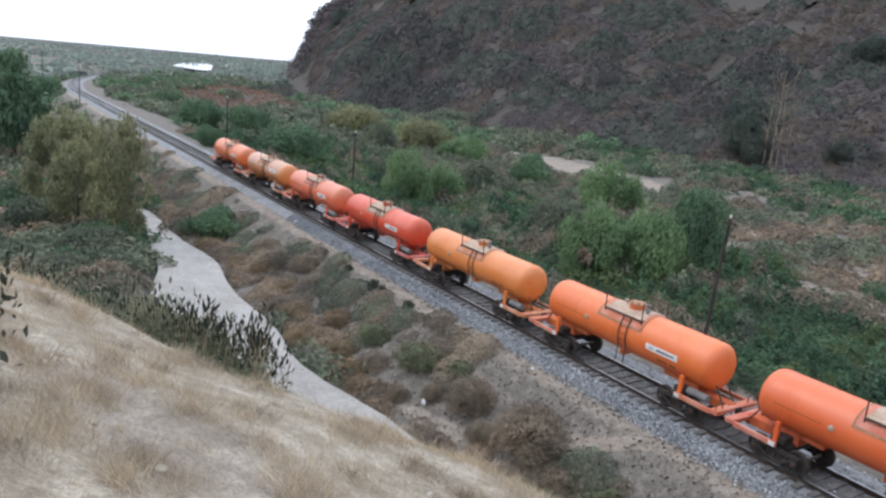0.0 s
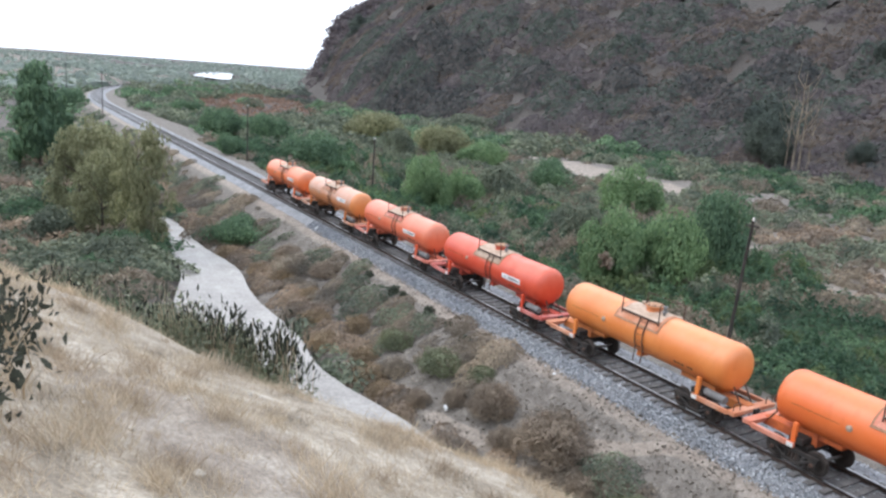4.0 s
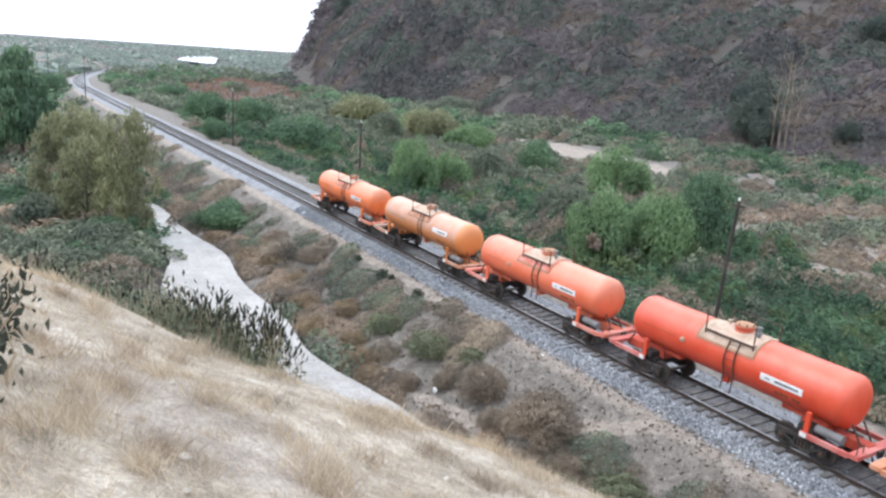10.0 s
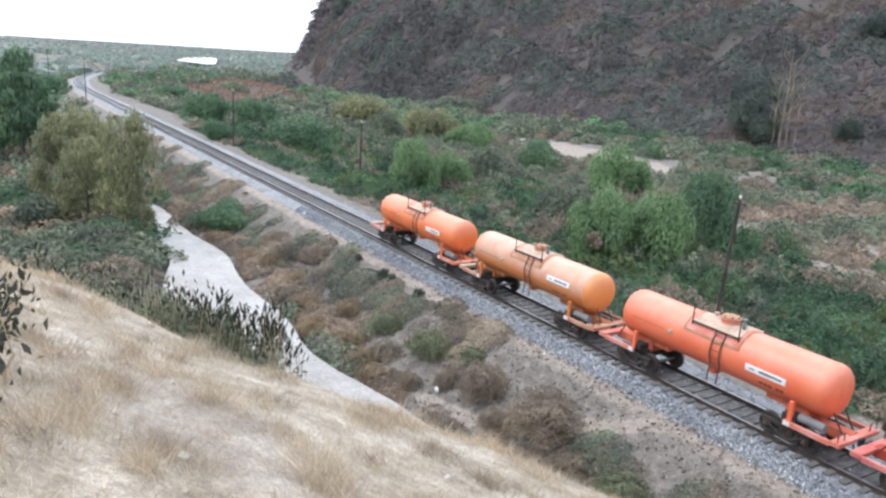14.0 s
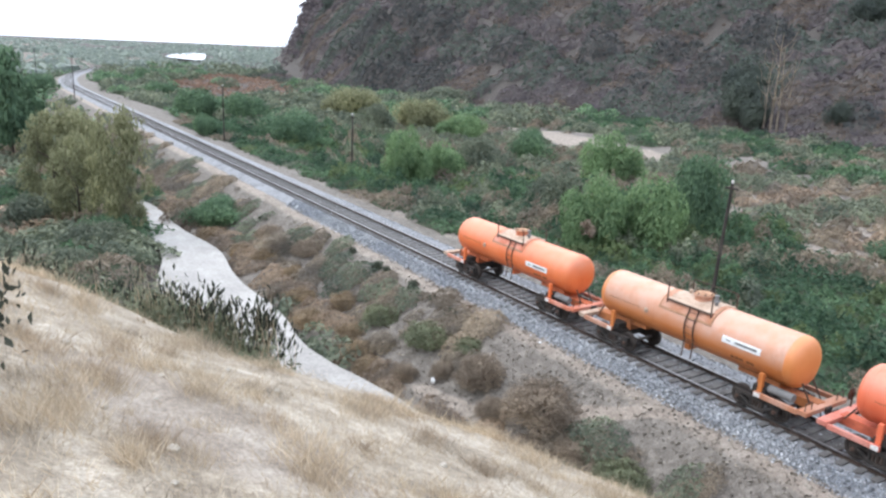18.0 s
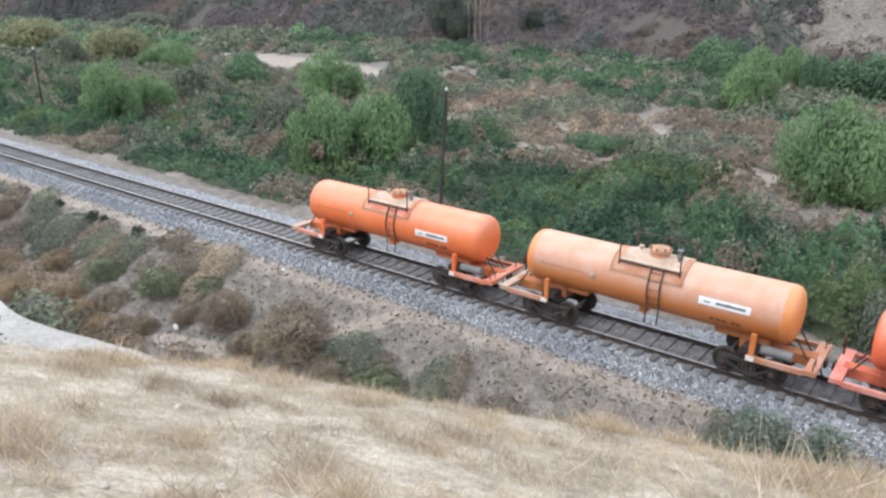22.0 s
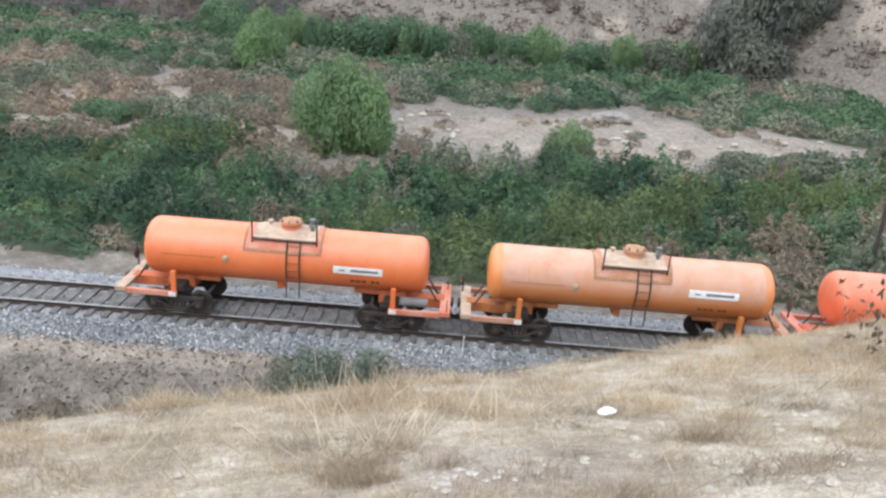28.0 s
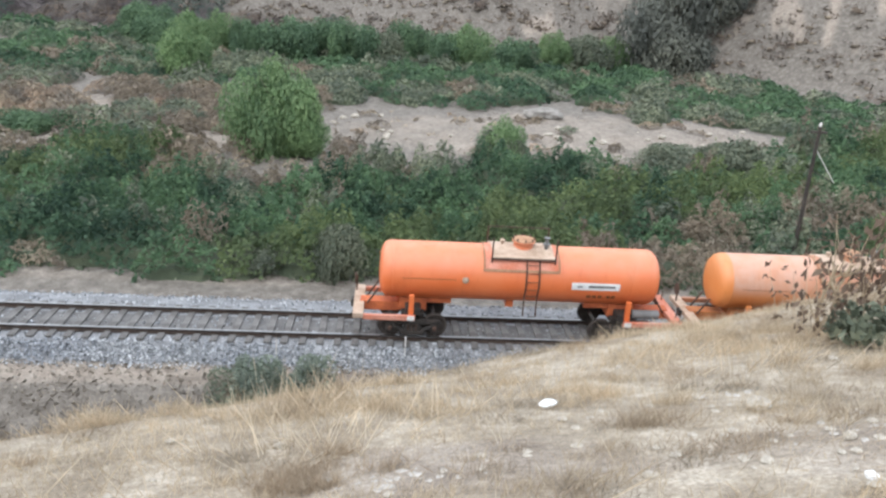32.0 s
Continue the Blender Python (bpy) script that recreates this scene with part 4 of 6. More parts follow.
CROWNS = {
    "pepper": [crown_mesh("crown", "pepper", 10500, 17, s, 0.036, 1.0, -0.4) for s in (11, 12, 13)],
    "dark": [crown_mesh("crown", "dark", 9000, 18, s, 0.038) for s in (21, 22, 23)],
    "olive": [crown_mesh("crown", "olive", 6500, 18, s, 0.044) for s in (31, 32, 33)],
    "dusk": [crown_mesh("crown", "hill_green", 8000, 18, s, 0.038) for s in (51, 52)],
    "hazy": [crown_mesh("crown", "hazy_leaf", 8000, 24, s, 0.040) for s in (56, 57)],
    "yellow": [airy_crown("yellow", 4800, 44, s, 0.036) for s in (41, 42, 43)],
    "gold": [crown_mesh("crown", "yellow", 7500, 18, s, 0.036) for s in (46, 47)],
    "tall": [airy_crown("dark", 5200, 30, s, 0.055, 0.75) for s in (44, 45)],
}


def trunk_mesh(seed, bare=0.35):
    """A tapered trunk with limbs, one metre high for a crown one metre wide."""
    g = random.Random(seed)
    bm = bmesh.new()
    p, r = Vector((0, 0, -0.06)), 0.055
    fork = []
    for k in range(4):
        q = p + Vector((g.uniform(-0.05, 0.05), g.uniform(-0.05, 0.05), 0.17))
        rod(bm, p, q, r, r * 0.8, 7)
        p, r = q, r * 0.8
        if k > 0:
            fork.append((q.copy(), r))
    for q, r in fork + fork[1:]:
        a = g.uniform(0, 6.28)
        e = q + Vector((0.35 * math.cos(a), 0.35 * math.sin(a), g.uniform(0.08, 0.3)))
        rod(bm, q, e, r * 0.6, r * 0.3, 6)
        f = e + Vector((g.uniform(-0.2, 0.2), g.uniform(-0.2, 0.2), 0.16))
        rod(bm, e, f, r * 0.3, r * 0.1, 5)
    return mesh_from("trunk", bm, M["bark"])


TRUNKS = [trunk_mesh(s) for s in (1, 2, 3)]
trng = random.Random(17)
WORDS = {
    "gold": ("tree", "low broad tree with yellowing leaves", "tree"),
    "tall": ("tree", "tall slender dark green tree on the creek flats", "tree"),
    "pepper": ("tree", "bright green pepper tree with a drooping crown", "tree"),
    "dark": ("tree", "dense dark green tree with a crown down to the ground", "tree"),
    "dusk": ("tree", "dull grey-green tree on the steep hillside", "tree"),
    "hazy": ("tree", "tall grey-green tree at the foot of the hill", "tree"),
    "olive": ("shrub", "tall grey-green shrub of the valley scrub", "shrub"),
    "yellow": ("tree", "yellowing broad tree in autumn leaf", "tree"),
}


def plant(kind, x, y, h, r, label=""):
    nm, words, cat = WORDS[kind]
    t = tagged(new(nm), label or words, cat, "trees and shrubs of the valley")
    z = float(ground(x, y)) - 0.1
    t.matrix_basis = pose(x, y, z, 0, 0, trng.uniform(0, 360))
    part("trunk", trng.choice(TRUNKS), None, t).scale = (r * 0.9, r * 0.9, h * 0.9)
    lift = 0.04 if kind in ("yellow", "tall") else -0.12
    c = part("crown", trng.choice(CROWNS[kind]), None, t)
    c.scale, c.location = (r * 1.18, r * 1.18, h * (1.08 - lift)), (0, 0, h * lift)
    return t


# beside the line and through the valley
VALLEY = [
    ("pepper", -41.1, 39.9, 6.0, 2.7), ("pepper", -40.0, 44.4, 6.7, 3.1), ("dark", -41.7, 52.7, 7.3, 3.2), ("pepper", -65.2, 65.8, 6.0, 3.8),
    ("pepper", -74.3, 42.8, 6.1, 2.9), ("pepper", -75.7, 48.5, 5.0, 2.6), ("olive", -77.0, 55.1, 4.9, 3.6), ("dark", -85.5, 69.4, 5.2, 3.6),
    ("gold", -149.5, 72.1, 7.1, 7.9), ("gold", -119.9, 71.4, 6.3, 5.7), ("pepper", -107.7, 71.9, 4.7, 4.4), ("dark", -108.1, 42.0, 5.6, 5.2),
    ("dark", -140.4, 45.0, 6.8, 4.4), ("dark", -147.6, 38.3, 6.7, 5.1), ("dark", -113.9, 30.4, 3.1, 2.1), ("dark", -268.8, 52.4, 5.6, 3.7),
    ("dark", -201.5, 42.8, 4.8, 4.3), ("olive", -119.0, 61.8, 5.3, 3.2), ("olive", -176.4, 111.7, 5.5, 8.1), ("olive", -52.8, 46.4, 4.7, 2.6)]
# foot of the far hill
FOOT = [
    ("dusk", -104.6, 143.6, 9.0, 5.2), ("dusk", -101.0, 141.6, 6.5, 3.8), ("dusk", -112.0, 154.0, 5.5, 6.0),
    
    ("dusk", -85.5, 146.0, 5.0, 2.6), ("dusk", -105.3, 187.5, 6.2, 5.8),
    ("pepper", -23.9, 91.2, 6.0, 3.2), ("pepper", -24.5, 110.8, 6.3, 2.7), ("dark", -38.5, 123.9, 6.0, 5.0), ("dark", -15.3, 110.6, 7.2, 4.6),
    ("dark", -20.4, 108.9, 6.1, 2.2), ("dark", -5.8, 111.7, 6.6, 3.8), ("dark", 2.2, 115.3, 7.4, 3.1), ("pepper", 25.0, 117.8, 5.3, 2.7),
    ("pepper", 35.6, 122.5, 5.3, 2.9), ("hazy", 40.5, 121.0, 12.0, 5.6), ("hazy", 47.0, 123.5, 17.0, 6.2), ("hazy", 44.5, 119.6, 8.5, 6.0), ("hazy", 52.0, 126.0, 10.0, 5.4),
    ("dusk", -348.0, 154.7, 7.0, 5.0), ("dusk", -340.0, 151.0, 5.5, 4.0), ("dusk", -360.0, 160.0, 6.0, 5.0)]
for k, x in enumerate((-33.0, -28.5, -11.0, -1.5, 7.0, 12.0, 18.0, 30.0)):
    FOOT.append((("dark", "pepper", "dark", "olive")[k % 4], x, 113.0 + 1.3 * (k % 3) + 0.12 * max(x, 0), 5.4 + 0.6 * (k % 3), 3.6 + 0.4 * (k % 2)))
# by the bramble thicket
THICKET = [
    ("pepper", -8.9, 58.5, 7.1, 3.5), ("pepper", -6.6, 57.6, 3.8, 2.0), ("olive", 8.9, 57.9, 3.1, 2.1), ("olive", 23.1, 58.2, 2.3, 3.3),
    ("olive", 28.7, 55.3, 3.9, 3.6), ("olive", 28.0, 61.9, 1.9, 2.3), ("olive", -2.2, 31.6, 2.5, 1.4), ("olive", -5.6, 31.8, 1.2, 1.3), ("dark", -28.5, 62.4, 1.9, 3.1)]
# on the near side of the line, round the creek
# beside the creek, and one bush at the sandy river bed
CREEKSIDE = [
    ("yellow", -64.6, 10.2, 9.8, 2.9), ("yellow", -68.5, 7.6, 7.4, 2.7), ("yellow", -77.0, 6.6, 9.4, 3.4), ("yellow", -84.0, 9.4, 8.4, 3.2), ("yellow", -95.0, 11.6, 7.2, 3.0),
    ("tall", -109.0, 4.9, 13.4, 4.6), ("tall", -118.0, 7.5, 9.5, 4.6), ("olive", -104.0, 9.0, 5.2, 3.4), ("olive", -80.8, 12.0, 3.8, 2.2), ("olive", -71.0, 4.4, 3.6, 3.0),
    ("dark", -66.3, 18.6, 2.7, 3.0), ("olive", -61.4, 7.6, 2.6, 2.6), ("dark", -63.4, 8.8, 2.4, 2.2), ("dark", -62.8, 10.6, 1.5, 1.5),
    ("dark", -235.2, 18.4, 6.3, 5.3), ("olive", -55.0, 4.8, 2.0, 2.4), ("pepper", 9.0, 58.4, 3.6, 2.1)]
for rows in (VALLEY, FOOT, THICKET, CREEKSIDE):
    for row in rows:
        made = plant(*row)
        if row is VALLEY[0]:
            # a dead, tawny spray on the crown
            rng = np.random.default_rng(8)
            p, out = clump(260, 0.75, 1.5, 4, rng)
            spray = part("dead_spray", quads("dead_spray", leaf_cards(p, 0.16, -0.3, 1.7, rng, out), M["rust_bush"]), None, made, "withered tawny spray of leaves")
            spray.matrix_basis = made.matrix_basis.inverted() @ Matrix.Translation((-39.5, 37.9, made.location.z + 2.1))


def domes(X, Y, Z0, r, h, rng, seg=9, rows=3):
    """Lumpy half-domes, one a mound, that fill it behind its leaves."""
    n = len(X)
    a = np.linspace(0, 2 * np.pi, seg + 1)[None, None, :] + rng.uniform(0, 6, n)[:, None, None]
    e = np.linspace(0, np.pi / 2, rows + 1)[None, :, None]
    k = rng.uniform(0.6, 1.2, (n, rows + 1, seg + 1))
    k[:, :, -1] = k[:, :, 0]
    k[:, -1, :] = k[:, -1, :1]
    V = np.stack([X[:, None, None] + r[:, None, None] * np.cos(a) * np.cos(e) * k, Y[:, None, None] + r[:, None, None] * np.sin(a) * np.cos(e) * k, Z0[:, None, None] + h[:, None, None] * np.sin(e) * k + 0 * a], -1)
    return np.stack([V[:, :-1, :-1], V[:, :-1, 1:], V[:, 1:, 1:], V[:, 1:, :-1]], 3).reshape(-1, 4, 3)


def mounds(name, kind, X, Y, r, h, per, size, label, category, seed, up=0.2, sink=0.15, body=0.58, fine=True, core="inner"):
    """A thicket of low leafy mounds in one piece of stuff."""
    rng = np.random.default_rng(seed)
    n = len(X)
    if n == 0:
        return None
    r, h = np.broadcast_to(r, (n,)), np.broadcast_to(h, (n,))
    Zg = ground(X, Y)
    cnt = np.maximum((0.46 * per * (0.3 + r ** 1.5)).astype(int), 6)
    i = np.repeat(np.arange(n), cnt)
    d = rng.normal(size=(len(i), 3))
    d /= np.linalg.norm(d, axis=1)[:, None]
    d[:, 2] = np.abs(d[:, 2])
    out = d.copy()
    d *= (rng.uniform(0.3, 1.0, len(i)) ** 0.35)[:, None]
    wob = 1 + 0.35 * np.sin(5 * d[:, 0] + i) * np.cos(4 * d[:, 1] + 2 * i)
    P = np.stack([X[i] + d[:, 0] * r[i] * wob, Y[i] + d[:, 1] * r[i] * wob, Zg[i] - sink + d[:, 2] * h[i] * wob], 1)
    sz = 1.2 * size * (0.6 + 0.5 * r[i])
    cards = leaf_cards(P, sz, up, 1.6, rng, out)
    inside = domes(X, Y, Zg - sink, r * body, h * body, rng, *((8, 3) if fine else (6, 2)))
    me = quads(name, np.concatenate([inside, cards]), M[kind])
    # The default core puts the mound's inner shade into its colour.
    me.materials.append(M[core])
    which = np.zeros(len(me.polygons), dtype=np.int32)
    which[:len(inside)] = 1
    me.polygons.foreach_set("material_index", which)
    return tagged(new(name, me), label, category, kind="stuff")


def scatter(seed, n, x0, x1, y0, y1, keep):
    """Spots in a stretch of the plan, kept with the chance that keep gives."""
    rng = np.random.default_rng(seed)
    X, Y = rng.uniform(x0, x1, n), rng.uniform(y0, y1, n)
    ok = rng.uniform(size=n) < keep(X, Y)
    return X[ok], Y[ok], rng.uniform(0, 1, ok.sum())


TWIGGY = ("dry", "pale_dry", "rust_bush", "scrub", "hill_brown")


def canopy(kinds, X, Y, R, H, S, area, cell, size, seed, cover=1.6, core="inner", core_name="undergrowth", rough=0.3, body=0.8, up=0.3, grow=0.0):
    """A closed cover of mounds: leaf sprays that lie on its uneven upper side, kind by kind, over a body of stems,
    mostly coloured dark for inner shade.
    X, Y, R, H, S: the mounds' places, radii, heights and kinds; size grows with the distance from the camera's stand at
    the origin."""
    rng = np.random.default_rng(seed)
    x0, x1, y0, y1 = area
    gx, gy = np.arange(x0, x1 + cell, cell), np.arange(y0, y1 + cell, cell)
    nx, ny = len(gx), len(gy)
    top, sort = np.zeros((ny, nx)), np.zeros((ny, nx), dtype=int)
    long, turn = rng.uniform(0.8, 1.35, len(X)), rng.uniform(0, np.pi, len(X))
    for k in range(len(X)):
        e = R[k] * 1.4
        i0, i1 = np.searchsorted(gx, X[k] - e), np.searchsorted(gx, X[k] + e)
        j0, j1 = np.searchsorted(gy, Y[k] - e), np.searchsorted(gy, Y[k] + e)
        if i1 <= i0 or j1 <= j0:
            continue
        dx, dy = gx[None, i0:i1] - X[k], gy[j0:j1, None] - Y[k]
        u, v = dx * np.cos(turn[k]) + dy * np.sin(turn[k]), dy * np.cos(turn[k]) - dx * np.sin(turn[k])
        z = H[k] * np.clip(1 - (u / (R[k] * long[k])) ** 2 - (v * long[k] / R[k]) ** 2, 0, 1) ** 0.45
        w = top[j0:j1, i0:i1]
        more = z > w
        w[more] = z[more]
        sort[j0:j1, i0:i1][more] = S[k]
    GX, GY = np.meshgrid(gx, gy)
    top = top * (1 + rough * wave(GX, GY, 5.5 * cell, seed + 1, 2))
    base = ground(GX, GY)
    full = top + base
    sy, sx = np.gradient(full, cell)
    steep = np.clip(np.sqrt(1 + sx ** 2 + sy ** 2), 1, 3.0)
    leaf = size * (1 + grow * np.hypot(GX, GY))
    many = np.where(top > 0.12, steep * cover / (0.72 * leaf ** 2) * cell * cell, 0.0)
    n = int(many.sum())
    pick = np.searchsorted(np.cumsum(many.ravel()) / many.sum(), rng.uniform(size=n))
    j, i = np.unravel_index(np.minimum(pick, nx * ny - 1), (ny, nx))
    fx, fy = rng.uniform(-0.5, 0.5, n), rng.uniform(-0.5, 0.5, n)
    zt = top[j, i] + (sx[j, i] * fx + sy[j, i] * fy) * cell * 0.7
    P = np.stack([gx[i] + fx * cell, gy[j] + fy * cell, base[j, i] + zt * (1 - 0.22 * rng.uniform(size=n) ** 2)], 1)
    out = np.stack([-sx[j, i], -sy[j, i], np.ones(n)], 1)
    out /= np.linalg.norm(out, axis=1)[:, None]
    P += out * (0.35 * leaf[j, i] * rng.normal(size=n))[:, None]
    for k, (name, mat, label, category) in enumerate(kinds):
        g = sort[j, i] == k
        if g.any():
            thin = mat in TWIGGY
            cards = leaf_cards(P[g], leaf[j, i][g] * (0.7 if thin else 1.0), up + 0.5 * thin, 3.2 if thin else 1.6, rng, out[g])
            tagged(new(name, quads(name, cards, M[mat])), label, category, kind="stuff")
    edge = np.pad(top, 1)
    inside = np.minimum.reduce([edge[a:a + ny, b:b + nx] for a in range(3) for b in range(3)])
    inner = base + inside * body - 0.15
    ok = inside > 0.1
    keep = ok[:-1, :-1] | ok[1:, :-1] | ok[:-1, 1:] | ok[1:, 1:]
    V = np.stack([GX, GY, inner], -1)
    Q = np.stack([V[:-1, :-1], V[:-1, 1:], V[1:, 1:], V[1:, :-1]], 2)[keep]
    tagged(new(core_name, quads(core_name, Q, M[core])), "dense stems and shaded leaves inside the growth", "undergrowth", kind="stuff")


# the bramble thicket between the line and the sandy river bed
EDGE_X, EDGE_Y = (-135, -108, -93, -66, -40, -28, -16, -12, 0, 12, 20, 28, 40, 60), (60, 60, 60, 64, 58, 57, 52, 50, 53, 54, 54, 59, 67, 74)


def thicket_keep(X, Y):
    yy = Y - line_offset(X)
    return step(31.0, 32.2, yy + 0.7 * wave(X, Y, 9, 92)) * (1 - step(-2.5, 1.0, Y - np.interp(X, EDGE_X, EDGE_Y) + 2.2 * wave(X, Y, 13, 8)))


X, Y, q = scatter(51, 3300, -132, 60, 31, 76, thicket_keep)
v = wave(X, 1.4 * Y, 17, 9) + 0.40 * (q - 0.5) + 0.16 * step(-45, -8, X) - 0.06 - 0.35 * (1 - step(31.2, 33.6, Y)) * q
low = (step(30.6, 34.5, Y) * 0.6 + 0.4) * (1 - 0.35 * step(-12, -30, X))
q2 = np.random.default_rng(5).uniform(0, 1, len(X))
H = (1.0 + 1.3 * q2 ** 1.5) * low * (0.75 + 0.5 * step(-0.4, 0.5, wave(X, 1.6 * Y, 16, 88, 2)))
S = np.where(v > 0.46, 1, np.where(v > 0.13, 0, np.where(v > -0.24, 2, np.where(v > -0.36, 3, 4))))
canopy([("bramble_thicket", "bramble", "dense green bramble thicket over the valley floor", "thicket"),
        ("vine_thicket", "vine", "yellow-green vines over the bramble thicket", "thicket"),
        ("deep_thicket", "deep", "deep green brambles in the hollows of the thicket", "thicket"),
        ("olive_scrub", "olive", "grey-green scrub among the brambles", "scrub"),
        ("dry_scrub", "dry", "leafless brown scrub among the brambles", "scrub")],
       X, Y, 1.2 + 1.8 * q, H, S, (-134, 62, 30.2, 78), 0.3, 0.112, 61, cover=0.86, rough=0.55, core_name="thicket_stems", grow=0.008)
# tall single bushes that break the thicket's outline
X, Y, q = scatter(54, 75, -125, 45, 35, 58, lambda x, y: thicket_keep(x, y) * 0.8)
S = np.where(q < 0.45, 0, np.where(q < 0.6, 1, 2))
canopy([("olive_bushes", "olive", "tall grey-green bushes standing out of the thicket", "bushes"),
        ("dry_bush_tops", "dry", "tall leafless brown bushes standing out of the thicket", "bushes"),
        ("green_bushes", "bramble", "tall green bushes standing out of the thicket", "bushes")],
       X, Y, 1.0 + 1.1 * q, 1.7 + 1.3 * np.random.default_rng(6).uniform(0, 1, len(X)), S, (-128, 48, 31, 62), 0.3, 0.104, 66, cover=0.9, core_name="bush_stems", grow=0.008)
# low growth right along the thicket's edge
X, Y, q = scatter(54, 1500, -130, 40, 29.6, 32.4, lambda x, y: 0.75 * step(30.2 + 0.7 * wave(x, y, 7, 92), 31.6, y))
mounds("edge_growth", "olive", X, Y, 0.25 + 0.4 * q, 0.2 + 0.6 * q, 60, 0.075, "low green growth along the line's far side", "undergrowth", 64)

# brown brush and the green belt between the thicket and the hill
BELT_X, BELT_Y = (-170, -132, -96, -76, -55, -30, -10, 5, 20, 32, 36, 60), (104, 106, 96, 99, 94, 86, 80, 79, 79, 76, 70, 68)


def sand_strip(x, y):
    """0 on the bare strip of sand across the valley."""
    return 1 - step(0.12, 0.3, np.maximum(blob(x, y, -100, 91.5, 22, 9.5, 0.0), blob(x, y, -122, 97, 20, 4.5, -0.05)))


def brush_keep(X, Y):
    return sand_strip(X, Y) * step(0, 3, Y - np.interp(X, EDGE_X, EDGE_Y)) * (1 - step(-4, 1, Y - np.interp(X, BELT_X, BELT_Y))) * (1 - 0.75 * step(-12, -2, X)) * step(-0.9, -0.05, wave(X, 1.6 * Y, 14, 91) + 0.012 * (np.minimum(np.abs(X + 45), 60) - 20))


X, Y, q = scatter(59, 2200, -140, 50, 50, 106, brush_keep)
v = wave(X, Y, 19, 93) + 0.5 * (q - 0.5)
S = np.where(v > 0.25, 2, np.where(v > -0.12, 0, np.where(v > -0.42, 1, 3)))
S = np.where((X < -62) & (q > 0.35), np.where(v > -0.1, 2, 0), S)
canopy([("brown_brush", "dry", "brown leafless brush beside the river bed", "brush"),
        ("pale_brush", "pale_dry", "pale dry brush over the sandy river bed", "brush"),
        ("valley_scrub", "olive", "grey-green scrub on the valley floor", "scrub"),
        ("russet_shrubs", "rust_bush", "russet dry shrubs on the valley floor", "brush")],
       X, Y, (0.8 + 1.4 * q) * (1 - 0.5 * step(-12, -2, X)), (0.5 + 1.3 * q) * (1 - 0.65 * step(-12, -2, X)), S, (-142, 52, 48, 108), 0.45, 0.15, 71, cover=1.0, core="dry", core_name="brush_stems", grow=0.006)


def belt_keep(X, Y):
    return sand_strip(X, Y) * step(-1, 4, Y - np.interp(X, BELT_X, BELT_Y) + 2.5 * wave(X, Y, 17, 15)) * (1 - step(-7, 1, Y - hill_foot(X))) * (0.45 + 0.55 * step(-0.3, 0.1, wave(X, 2.2 * Y, 26, 14)))


X, Y, q = scatter(53, 2500, -170, 92, 70, 146, belt_keep)
v = wave(X, 1.7 * Y, 24, 10) + 0.45 * (q - 0.5) + 0.003 * X - 0.42 * (1 - step(5, 13, Y - np.interp(X, BELT_X, BELT_Y))) * step(-60, -30, X)
S = np.where(v > 0.12, 0, np.where(v > -0.36, 1, np.where(v > -0.62, 2, 3)))
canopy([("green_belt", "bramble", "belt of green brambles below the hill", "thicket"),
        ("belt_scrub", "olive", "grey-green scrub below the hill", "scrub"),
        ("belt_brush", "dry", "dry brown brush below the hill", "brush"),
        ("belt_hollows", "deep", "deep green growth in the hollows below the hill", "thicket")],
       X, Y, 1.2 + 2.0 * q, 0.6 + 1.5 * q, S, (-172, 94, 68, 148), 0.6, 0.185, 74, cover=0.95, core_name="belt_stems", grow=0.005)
X, Y, q = scatter(52, 3600, -60, 90, 54, 90, lambda x, y: (0.6 + 0.4 * step(-5, 5, x)) * step(-0.1 - 0.35 * step(-5, 5, x), 0.3, wave(x, 2 * y, 9, 95)) * step(0, 3, y - np.interp(x, EDGE_X, EDGE_Y)) * (1 - step(-4, 1, y - np.interp(x, BELT_X, BELT_Y))))
g = q < 0.6
mounds("river_tufts", "dry", X[g], Y[g], 0.2 + 0.6 * q[g], 0.1 + 0.4 * q[g], 40, 0.08, "brown dry tufts on the sandy river bed", "tufts", 103, 0.6, fine=False, body=0.4, core="dry")
X, Y, q = X[~g], Y[~g], q[~g]
mounds("sand_tufts", "pale_dry", X, Y, 0.25 + 0.6 * q, 0.12 + 0.32 * q, 40, 0.08, "pale dry tufts on the sandy river bed", "tufts", 99, 0.6, fine=False, body=0.4, core="pale_dry")
X, Y, q = scatter(57, 1300, -360, 70, 95, 150, lambda x, y: (1 - step(2, 6, np.abs(y - hill_foot(x) + 4))))
mounds("hill_foot_growth", "hill_green", X, Y, 1.2 + 1.5 * q, 0.8 + 1.6 * q, 60, 0.15, "dark green growth along the foot of the hill", "undergrowth", 75, fine=False)

# river flat and woods towards the horizon
def flat_keep(x, y):
    field = 1 - step(0.75, 1.05, np.hypot((0.96 * (x + 272) - 0.28 * (y - 84)) / 100, (0.96 * (y - 84) + 0.28 * (x + 272)) / 27))
    return step(32.5, 37, y - line_offset(x)) * (1 - 0.97 * field) * (1 - step(-4, 2, y - hill_foot(x))) * (0.65 + 0.35 * step(-0.3, 0.1, wave(x, y, 40, 16)))


